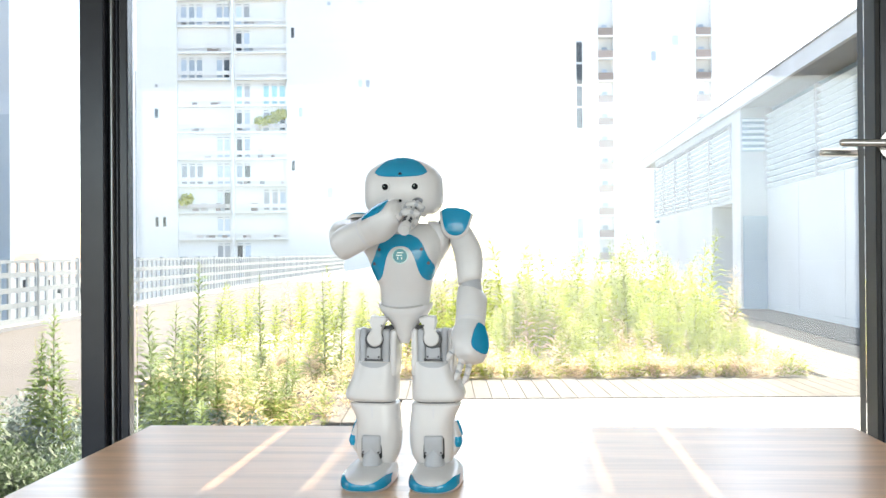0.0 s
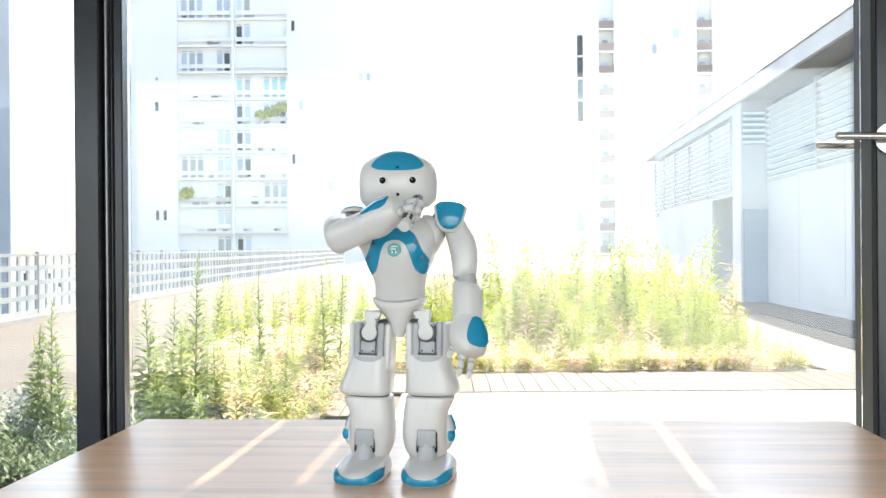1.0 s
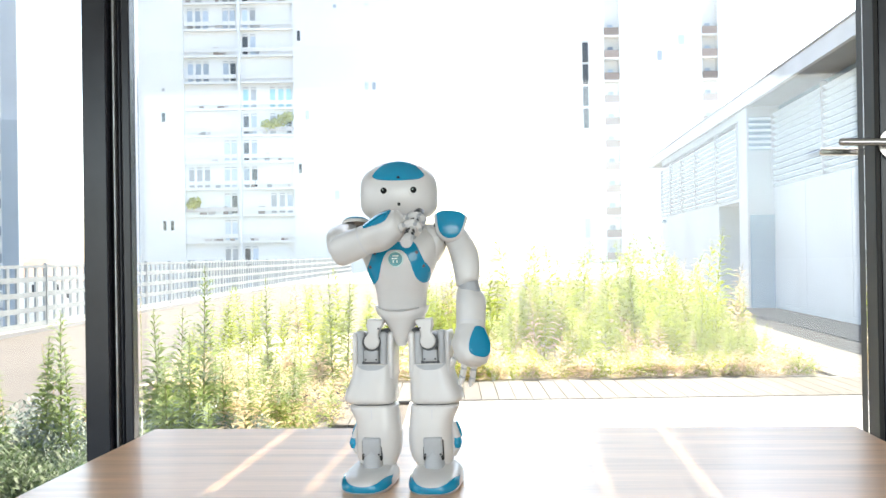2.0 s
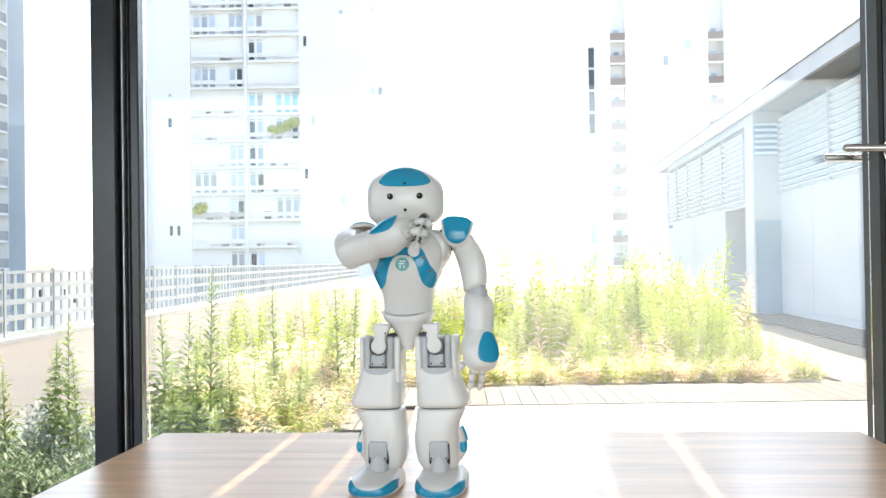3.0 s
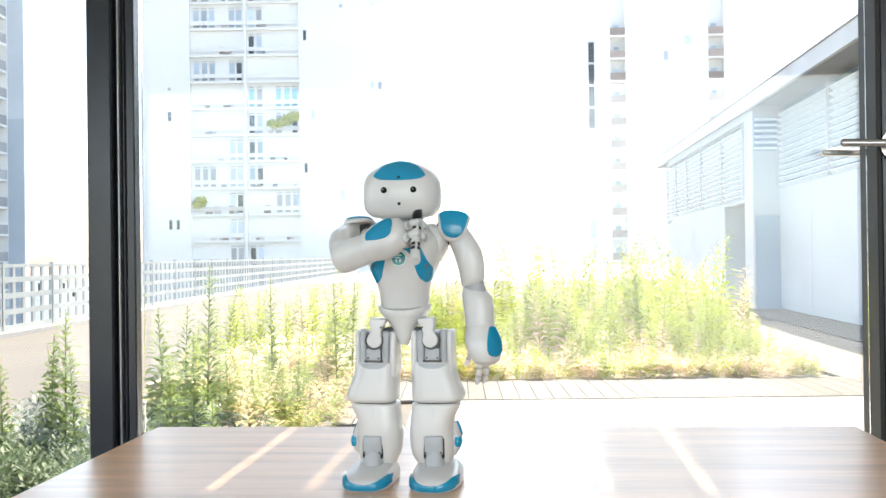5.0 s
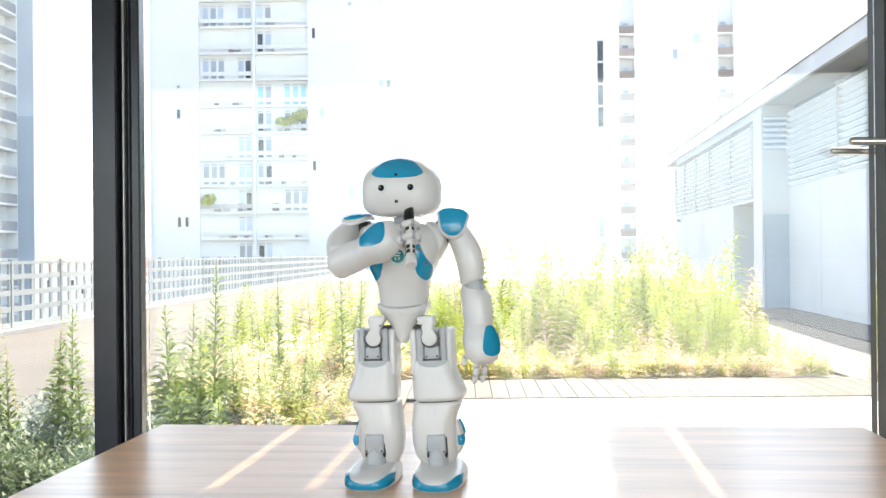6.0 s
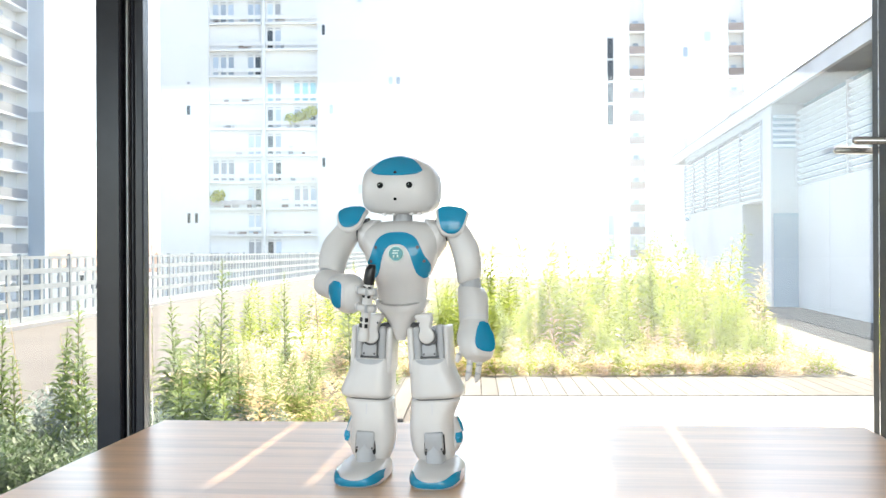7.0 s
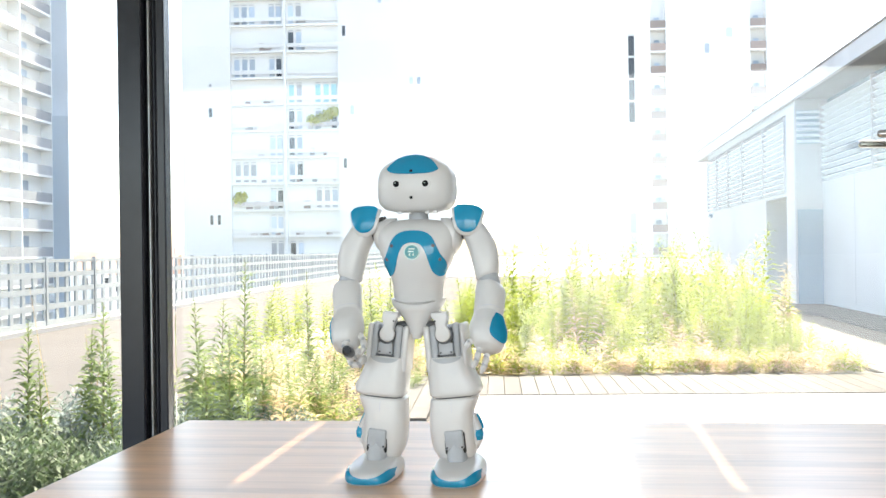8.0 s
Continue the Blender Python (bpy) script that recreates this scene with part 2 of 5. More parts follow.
def loft(rows, seg=36, bm=None):
    """A closed shell through superellipse sections."""
    bm = bm or bmesh.new()
    rings = []
    for z, cx, cy, rx, ry, n in rows:
        ring = []
        for k in range(seg):
            a = 2 * math.pi * k / seg
            c, s = math.cos(a), math.sin(a)
            ring.append(bm.verts.new((cx + rx * math.copysign(abs(c) ** (2 / n), c), cy + ry * math.copysign(abs(s) ** (2 / n), s), z)))
        rings.append(ring)
    for a, b in zip(rings, rings[1:]):
        for k in range(seg):
            bm.faces.new((a[k], a[(k + 1) % seg], b[(k + 1) % seg], b[k]))
    bm.faces.new(rings[0])
    bm.faces.new(rings[-1])
    return bm


def front(rows):
    """The loft's front surface: (x, z) to a place on it."""
    def at(x, z):
        cx, cy, rx, ry, n = section(rows, z)
        k = min(0.999, abs((x - cx) / max(rx, 1e-4)))
        return Vector((x, cy - ry * (1 - k ** n) ** (1 / n), z))
    return at


def skin(grid, at, lift, rim=0.0015):
    """A panel that lies on a surface: grid of (x, z), its border sunk, its middle proud by lift."""
    bm = bmesh.new()
    rows, cols = len(grid), len(grid[0])
    vs = []
    for i, line in enumerate(grid):
        got = []
        for j, (x, z) in enumerate(line):
            p = at(x, z)
            e = 1e-3
            nx = at(x + e, z) - at(x - e, z)
            nz = at(x, z + e) - at(x, z - e)
            nrm = nx.cross(nz)
            nrm = nrm.normalized() if nrm.length > 1e-9 else Vector((0, -1, 0))
            if nrm.y > 0:
                nrm = -nrm
            edge = i in (0, rows - 1) or j in (0, cols - 1)
            got.append(bm.verts.new(p + nrm * (-rim if edge else lift)))
        vs.append(got)
    for i in range(rows - 1):
        for j in range(cols - 1):
            bm.faces.new((vs[i][j], vs[i][j + 1], vs[i + 1][j + 1], vs[i + 1][j]))
    back = bmesh.ops.extrude_face_region(bm, geom=list(bm.faces))
    bmesh.ops.translate(bm, vec=(0, 0.003, 0), verts=[v for v in back["geom"] if isinstance(v, bmesh.types.BMVert)])
    return bm


def along(points, s):
    """A place along a line of points, s from 0 to 1."""
    d = [0.0]
    for a, b in zip(points, points[1:]):
        d.append(d[-1] + math.dist(a, b))
    return tuple(float(np.interp(s * d[-1], d, [p[k] for p in points])) for k in range(len(points[0])))


def round_line(points, times=2):
    """Chaikin's corner cutting, ends kept."""
    for _ in range(times):
        out = [points[0]]
        for a, b in zip(points, points[1:]):
            out += [tuple(0.75 * p + 0.25 * q for p, q in zip(a, b)), tuple(0.25 * p + 0.75 * q for p, q in zip(a, b))]
        points = out + [points[-1]]
    return points


def strip(outer, inner, n=40, k=6):
    outer, inner = round_line(outer), round_line(inner)
    ss = [0, 0.004] + [i / n for i in range(1, n)] + [0.996, 1]
    ks = [0, 0.06] + [i / k for i in range(1, k)] + [0.94, 1]
    return [[tuple(a + (b - a) * w for a, b in zip(along(outer, s), along(inner, s))) for s in ss] for w in ks]


def mirror(line):
    return [(-x, z) for x, z in reversed(line)] + [p for p in line if p[0] > 1e-6]

# ---- room ----


def wall(name, boxes, mat, label, category="wall"):
    bm = bmesh.new()
    for b in boxes:
        add_box(bm, *b)
    return tagged(link(name, bm, mat, smooth=False, m=ROOM), label, category, kind="structure")


L_, R_, B_, W_, H_ = -3.4, 4.6, -5.7, 0.2, 2.9
wall("floor", [(L_ - 0.2, R_ + 0.2, B_ - 0.2, W_ + 0.1, -0.12, 0.0)], "floor", "grey linoleum floor of the room", "floor")
wall("ceiling", [(L_ - 0.2, R_ + 0.2, B_ - 0.2, W_ + 0.1, H_, H_ + 0.2)], "ceiling", "plain white painted ceiling", "ceiling")
wall("wall_east", [(R_, R_ + 0.2, B_, W_ + 0.1, 0, H_)], "plaster", "plain grey plaster side wall")
# the side opening and the left back one are added for the fill lamps
wall("wall_west", [(L_ - 0.2, L_, B_, -3.2, 0, H_), (L_ - 0.2, L_, -0.6, W_ + 0.1, 0, H_), (L_ - 0.2, L_, -3.2, -0.6, 0, 0.45), (L_ - 0.2, L_, -3.2, -0.6, 2.55, H_)], "plaster", "grey plaster side wall with a window opening")
wall("wall_south", [(L_ - 0.2, -3.1, B_ - 0.2, B_, 0, H_), (0.2, 0.5, B_ - 0.2, B_, 0, H_), (4.0, R_ + 0.2, B_ - 0.2, B_, 0, H_), (0.5, 4.0, B_ - 0.2, B_, 0, 0.12), (0.5, 4.0, B_ - 0.2, B_, 2.55, H_), (-3.1, 0.2, B_ - 0.2, B_, 0, 0.12), (-3.1, 0.2, B_ - 0.2, B_, 2.55, H_)], "plaster", "grey plaster back wall with two window openings")
wall("wall_north", [(L_, R_, W_, W_ + 0.1, 2.62, H_)], "plaster", "grey lintel over the glazed front")


def mullion(name, u0, u1, label, profile):
    """An upright of the glazed front, made of stepped profiles."""
    ob = thing(name, label, "window frame", ROOM, kind="structure")
    for a, b, v0, v1, mat, nm in profile:
        part(nm, box(u0 + a, u0 + b, v0, v1, 0.0, 2.62, 0.003, 1), mat, ob, smooth=False)
    return ob


mullion("window_frame_1", -0.236, -0.116, "glossy anthracite metal upright between two panes", [
    (0.000, 0.064, 0.155, 0.275, "frame", "profile"),
    (0.065, 0.070, 0.185, 0.270, "gasket", "gasket"),
    (0.071, 0.076, 0.178, 0.270, "groove", "metal_strip"),
    (0.077, 0.083, 0.192, 0.270, "gasket", "gasket"),
    (0.084, 0.092, 0.180, 0.272, "frame", "profile"),
    (0.093, 0.097, 0.190, 0.270, "gasket", "gasket"),
    (0.098, 0.120, 0.170, 0.206, "frame", "profile"),
])
mullion("window_frame_2", -3.4, -3.3, "anthracite metal upright beside the side wall", [(0, 0.09, 0.16, 0.27, "frame", "profile")])


def lever(parent, side):
    """A tubular lever on a round rose; side -1 is the room's side."""
    v = 0.145 if side < 0 else 0.285
    out = v + side * 0.052
    rose = part("rose", rod((0.042, v, 1.39), (0.042, v + side * 0.010, 1.39), 0.037, n=36), "steel", parent, "round brushed steel rose")
    bm = rod((0.042, v, 1.39), (0.042, out, 1.39), 0.0095, n=16)
    ball((0.042, out, 1.39), 0.0095, bm, 16)
    rod((0.042, out, 1.39), (-0.092 if side < 0 else -0.07, out, 1.393), 0.0095, n=16, bm=bm)
    ball((-0.092 if side < 0 else -0.07, out, 1.393), 0.0095, bm, 16)
    part("lever_handle", bm, "steel", parent, "tubular brushed steel lever")
    plate = part("cylinder_plate", rod((0.078, v, 1.31), (0.078, v + side * 0.008, 1.31), 0.024, n=28), "steel", parent, "round steel lock plate")
    return rose, plate


door = thing("door_1", "glazed anthracite metal door with a steel lever handle, closed", "door", ROOM @ pose(1.732, 0, 0), kind="structure")
part("edge_strip", box(0.0, 0.012, 0.148, 0.279, 0.0, 2.62, 0.002, 1), "gasket", door, smooth=False)
part("stile", box(0.013, 0.135, 0.150, 0.280, 0.0, 2.62, 0.004, 2), "frame", door, smooth=False)
part("stile", box(1.0, 1.11, 0.150, 0.280, 0.0, 2.62, 0.004, 2), "frame", door, smooth=False)
part("rail", box(0.136, 0.999, 0.150, 0.280, 0.0, 0.12, 0.004, 2), "frame", door, smooth=False)
lever(door, -1)
lever(door, 1)
g = part("pane", box(0.136, 0.999, 0.215, 0.221, 0.121, 2.61), "glass", door, smooth=False)
g.visible_shadow = False
mullion("window_frame_3", 2.84, 2.94, "anthracite metal upright beside the door", [(0, 0.09, 0.16, 0.27, "frame", "profile")])
for i, (a, b) in enumerate(((-3.309, -0.237), (-0.115, 1.731), (2.931, 4.6))):
    w = thing("window_%d" % (i + 1), "large clear floor-to-ceiling window pane in the dark frame", "window", ROOM, kind="structure")
    g = part("pane", box(a, b, 0.222, 0.228, 0.05, 2.615), "glass", w, "clear glass pane", smooth=False)
    g.visible_shadow = False
    part("bottom_rail", box(a + 0.001, b - 0.001, 0.17, 0.27, 0.0, 0.049, 0.003, 1), "frame", w, smooth=False)

# slatted sunshade over the window, whose gaps let thin strips of sun in
shade = thing("sunshade", "slatted metal sunshade outside over the glazed front", "sunshade", ROOM)
SHIFT = SUN_FROM / SUN_FROM.z * (2.86 - TABLE)
sh_u = (ROOM.to_3x3().inverted() @ SHIFT).x
gaps = [0.335 + sh_u + 0.172 * (i - 22) for i in range(46)]
slat0 = None
for a, b in zip(gaps, gaps[1:]):
    if a < 0.2 + sh_u or b > 1.3 + sh_u:
        continue
    if slat0 is None:
        slat0 = part("slat", box(0.0034, 0.1686, 0.30, 1.15, 2.85, 2.87), "frame", shade, smooth=False, m=pose(a, 0, 0))
    else:
        share(slat0, "slat", shade, pose(a, 0, 0))

# unseen sheets added on both sides to keep further sun strips off the table
part("canopy", box(L_, 0.335 + sh_u - 0.005, 0.30, 1.15, 2.85, 2.87), "frame", shade, "added unseen sheet that blocks the sun beside the slats", smooth=False)
part("canopy", box(0.335 + sh_u + 0.172 * 5 + 0.005, R_ + 1.0, 0.30, 1.15, 2.85, 2.87), "frame", shade, "added unseen sheet that blocks the sun beside the slats", smooth=False)

# ---- table ----
table = thing("table", "large light oak laminate table in front of the window", "table", ROOM @ pose(0, 0, 0, 0, 0, 0.6))
part("tabletop", box(0.0, 1.635, -0.92, 0.004, TABLE - 0.032, TABLE, 0.0015, 2), "wood", table, "glossy light oak laminate top", smooth=False)
for lx in (0.06, 1.57):
    for ly in (-0.86, -0.04):
        part("leg", box(lx - 0.025, lx + 0.025, ly - 0.025, ly + 0.025, 0.0, TABLE - 0.075, 0.004), "frame", table, "dark metal leg", smooth=False)
part("apron", box(0.086, 1.544, -0.075, -0.045, TABLE - 0.074, TABLE - 0.033), "frame", table, smooth=False)
part("apron", box(0.086, 1.544, -0.865, -0.835, TABLE - 0.074, TABLE - 0.033), "frame", table, smooth=False)

# ---- ground and terrace ----
bm = bmesh.new()
bmesh.ops.create_grid(bm, x_segments=40, y_segments=40, size=2500, matrix=Matrix.Translation((0, 500, -14)))
tagged(link("ground", bm, "city", smooth=False), "pale street level ground far below", "ground", kind="structure")
tagged(link("terrace", box(-7.4, 40, 2.95, 75, -0.5, -0.02), "terrace", smooth=False), "sand-coloured roof terrace", "terrace", kind="structure")
# added slab; its pale colour stands for the white haze near the horizon
tagged(link("far_terrace", box(-6.5, 60, 45, 170, -0.018, 0.0), "paving", smooth=False), "added pale slab in place of the hazy distance", "terrace", kind="structure")
tagged(link("paving", box(-0.32, 7.0, 2.95, 8.13, -0.019, 0.004), "paving", smooth=False), "bright pale concrete paving outside the window", "paving", kind="structure")
tagged(link("planting_bed", box(-4.2, -0.93, 3.0, 6.99, -0.019, 0.03), "soil", smooth=False), "dry soil bed beside the deck", "planting bed", kind="structure")
tagged(link("planting_bed", box(-2.8, 3.35, 9.35, 15.5, -0.019, 0.011), "soil", smooth=False), "dry soil bed behind the deck", "planting bed", kind="structure")

# ---- railing ----


def railing_panel():
    bm = bmesh.new()
    for z in (0.0, 0.25, 0.5, 0.75, 0.985):
        add_box(bm, -0.02, 0.02, 0.0, 1.9, z, z + (0.085 if z < 0.9 else 0.05))
    for k in range(6):
        add_box(bm, -0.016, 0.016, 0.38 * k - 0.05 if k else 0.0, 0.38 * k + 0.05 if k < 5 else 1.9, 0.005, 1.03)
    return bm


rail = thing("railing", "white perforated metal railing along the terrace edge", "railing", pose(-6.95, 12.0, 0.0))
part("kerb", box(-0.25, 0.2, -1, 61, -0.019, 0.05), "paving", rail, "pale concrete kerb", smooth=False)
first = part("panel", railing_panel(), "rail", rail, smooth=False, m=pose(0, 0, 0.051))
post0 = part("post", box(-0.03, 0.03, -0.06, -0.01, 0.051, 1.12), "rail", rail, smooth=False)
for i in range(1, 31):
    share(first, "panel", rail, pose(0, 1.97 * i, 0.051))
    share(post0, "post", rail, pose(0, 1.97 * i, 0))

# ---- towers ----


def window_unit(w, h, pane_mat, parent, m, label=""):
    f = part("window", box(-w / 2, w / 2, -0.06, 0.0, 0, h), "parapet_light", parent, label, smooth=False, m=m)
    part("pane", box(-w / 2 + 0.07, w / 2 - 0.07, -0.075, -0.061, 0.07, h - 0.07), pane_mat, f, smooth=False)
    return f


def tower_a():
    """White slab block with two columns of recessed balconies."""
    rnd = random.Random(4)
    t = thing("apartment_tower", "tall white apartment block with recessed balconies", "building", pose(0, 110, 0))
    step, top = 2.81, 25.4
    z0, z1 = -14.0, top + 5 * step
    bm = bmesh.new()
    for a, b in ((-33.2, -27.95), (-22.25, -21.95), (-16.35, -4.6)):
        add_box(bm, a, b, 0, 14, z0, z1)
    add_box(bm, -27.95, -16.35, 0.45, 14, z0, z1 - 0.01)
    part("wall", bm, "tower", t, smooth=False)
    wm = {}

    def win(w, h, mat, x, y, z):
        key = (w, h, mat)
        if key not in wm:
            wm[key] = window_unit(w, h, mat, t, pose(x, y, z))
        else:
            f = wm[key]
            o = share(f, "window", t, pose(x, y, z))
            share(f.children[0], "pane", o, Matrix())

    slab = par = None
    # the door-windows of each bay, floor by floor: its letters are l light, d dark, t teal, m mid
    doors = ((0.66, 1.51, 2.32, 4.43, 5.19), (0.50, 1.34, 3.35, 4.23, 5.06))
    floors = ("lllll lm---", "----- dl---", "lllld -----", "----- tmttt", "----- dlm-d", "---ll dl---", "mmmll ld---", "---ld --mml", "---ll -----", "---mm dl---")
    panes = {"l": "tower_glass", "d": "dark_pane", "t": "teal_awning", "m": "parapet_grey"}
    for k in range(-4, 15):
        z = top - step * k
        for bay, (a, b) in enumerate(((-27.95, -22.25), (-21.95, -16.35))):
            if slab is None:
                slab = part("balcony_slab", box(0, 5.6, -0.08, 0.449, -0.12, 0.1), "tower", t, smooth=False, m=pose(a + 0.05, 0, z))
                par = {n: part("balcony_panel", box(0, 1.35, -0.07, -0.02, 0.42, 0.86), n, t, smooth=False, m=pose(a + 0.1, 0, z)) for n in ("parapet_light", "parapet_soft")}
            else:
                share(slab, "balcony_slab", t, pose(a + 0.05, 0, z))
            for s in range(4):
                planted = (k, bay) in ((4, 1), (7, 0))
                share(par["parapet_soft" if planted else "parapet_light"], "balcony_panel", t, pose(a + 0.12 + 1.38 * s, 0, z))
            for x, c in zip(doors[bay], floors[k % 10].split()[bay]):
                if c != "-":
                    win(0.68, 2.0, panes[c], a + x, 0.449, z + 0.15)
                    # the blind rolled up over each door-window
                    win(0.70, 0.22, "parapet_grey", a + x, 0.36, z + 2.16)
            # pots, crates and chairs behind the railing
            for _ in range(rnd.choice((0, 1, 3, 4))):
                w = rnd.choice((0.35, 0.5, 0.7))
                part("balcony_clutter", box(-w / 2, w / 2, 0.1, 0.3, 0.11, rnd.choice((0.36, 0.5, 0.95)), 0.02, 1), rnd.choice(("parapet_soft", "parapet_grey", "parapet", "parapet_soft")), t, smooth=False, m=pose(a + rnd.uniform(0.5, 5.1), 0, z))
    for x, z, w, h, mat in ((-30.1, 15.65, 0.5, 1.1, "dark_pane"), (-30.1, 4.17, 0.45, 1.15, "dark_pane"), (-29.3, 4.17, 0.45, 1.15, "dark_pane"), (-30.1, 18.9, 0.4, 0.4, "parapet_grey"),
                            (-15.7, 24.0, 0.45, 1.2, "dark_pane"), (-15.7, 10.0, 0.45, 1.15, "dark_pane"), (-14.9, 15.65, 0.5, 1.1, "tower_glass"), (-11.85, 7.16, 0.6, 1.1, "tower_glass"),
                            (-8.6, 18.7, 0.5, 0.9, "tower_glass"), (-7.8, 18.7, 0.5, 0.9, "tower_glass"), (-11.85, 27.4, 0.5, 0.5, "tower_glass"), (-8.5, 27.6, 0.5, 0.35, "tower_glass")):
        win(w, h, mat, x, -0.002, z)
    for x, z in ((-17.0, 16.0), (-17.6, 15.7), (-18.4, 15.3), (-19.2, 15.2), (-26.9, 7.2), (-27.2, 6.9)):
        part("balcony_plant", leaf_clump(int(abs(x) * 10), 190, 0.62, 0.22), "balcony_leaf", t, "yellow-green balcony plant", smooth=False, m=pose(x, 0.1, z))
    return t


def leaf_clump(seed, count, size, leaf):
    rnd = random.Random(seed)
    bm = bmesh.new()
    for _ in range(count):
        d = Vector((rnd.gauss(0, 1), rnd.gauss(0, 0.5), rnd.gauss(0, 0.8))).normalized() * size * rnd.random() ** 0.5
        a, b = Vector((rnd.gauss(0, 1), rnd.gauss(0, 1), rnd.gauss(0, 1))).normalized(), Vector((rnd.gauss(0, 1), rnd.gauss(0, 1), rnd.gauss(0, 1))).normalized()
        vs = [bm.verts.new(d + p) for p in (a * leaf, b * leaf * 0.5, -a * leaf, -b * leaf * 0.5)]
        bm.faces.new(vs)
    return bm


def tower_b():
    t = thing("apartment_tower", "white tower with brown balcony panels", "building", pose(0, 129, 0))
    bm = bmesh.new()
    add_box(bm, 18.3, 19.35, 0, 12, -14, 42)
    add_box(bm, 21.25, 31.45, 0, 12, -14, 42)
    add_box(bm, 19.35, 21.25, 1.3, 12, -14, 42)
    add_box(bm, 31.45, 33.4, 1.3, 12, -14, 42)
    add_box(bm, 33.4, 34.0, 0, 12, -14, 42)
    add_box(bm, 16.7, 18.3, 3.0, 12, -14, 28.9)
    part("wall", bm, "tower", t, smooth=False)
    part("stair_glazing", box(16.95, 17.85, 2.96, 2.995, -12, 28.0), "tower_blue_low", t, "tall grey-blue glazed strip", smooth=False)
    step = 2.78
    panel = slab = dark = None
    for k in range(15):
        z = 28.0 - step * k
        for x in (19.36, 31.46):
            if slab is None:
                slab = part("balcony_slab", box(0, 1.88, -0.1, 1.29, -0.1, 0.08), "tower", t, smooth=False, m=pose(x, 0, z))
                panel = part("balcony_panel", box(0, 1.86, -0.08, -0.02, 0.081, 1.0), "parapet", t, "brownish balcony panel", smooth=False, m=pose(x, 0, z))
                win = window_unit(0.8, 1.6, "tower_glass", t, pose(x + 0.94, 1.299, z + 0.09))
            else:
                share(slab, "balcony_slab", t, pose(x, 0, z))
                share(panel, "balcony_panel", t, pose(x, 0, z))
                o = share(win, "window", t, pose(x + 0.94, 1.299, z + 0.09))
                share(win.children[0], "pane", o, Matrix())
        if k > 0:
            window_unit(0.86, 2.66, "tower_glass" if 4 < k < 11 else "dark_pane", t, pose(17.4, 2.955, z))
        if k % 4 == 1:
            window_unit(0.9, 1.3, "tower_glass", t, pose(28.9, -0.001, z + 1.5))
            window_unit(0.7, 1.3, "tower_glass", t, pose(26.2, -0.001, z - 0.4))
    return t


def tower_c():
    """Block whose balconied side recedes from the camera, with a shaded end wall."""
    t = thing("apartment_tower", "white block with long grey balconies in rows", "building", pose(0, 0, 0))
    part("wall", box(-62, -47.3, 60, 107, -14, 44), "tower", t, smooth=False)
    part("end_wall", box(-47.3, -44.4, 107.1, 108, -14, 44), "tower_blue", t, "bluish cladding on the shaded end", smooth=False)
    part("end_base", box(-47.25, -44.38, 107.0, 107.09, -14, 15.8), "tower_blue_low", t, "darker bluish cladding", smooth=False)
    slab = None
    for k in range(18):
        z = 40.2 - 2.8 * k
        for b in range(6):
            y = 64 + 7.2 * b
            if slab is None:
                slab = part("balcony_slab", box(0, 1.2, 0, 6.9, -0.12, 0.1), "tower", t, smooth=False, m=pose(-47.29, y, z))
                panel = part("balcony_panel", box(1.13, 1.2, 0.05, 6.85, 0.101, 1.05), "parapet_grey", t, "grey balcony panel", smooth=False, m=pose(-47.29, y, z))
                win = part("window", box(0, 0.06, -1.5, 1.5, 0.11, 2.2), "tower_glass", t, smooth=False, m=pose(-47.28, y + 2.2, z))
                fin = part("fin", box(0, 1.2, 6.95, 7.15, -0.12, 2.68), "tower", t, smooth=False, m=pose(-47.29, y, z))
            else:
                share(slab, "balcony_slab", t, pose(-47.29, y, z))
                share(panel, "balcony_panel", t, pose(-47.29, y, z))
                share(win, "window", t, pose(-47.28, y + 2.2, z))
                share(fin, "fin", t, pose(-47.29, y, z))
    return t


tower_a()
tower_b()
tower_c()

# ---- annex ----


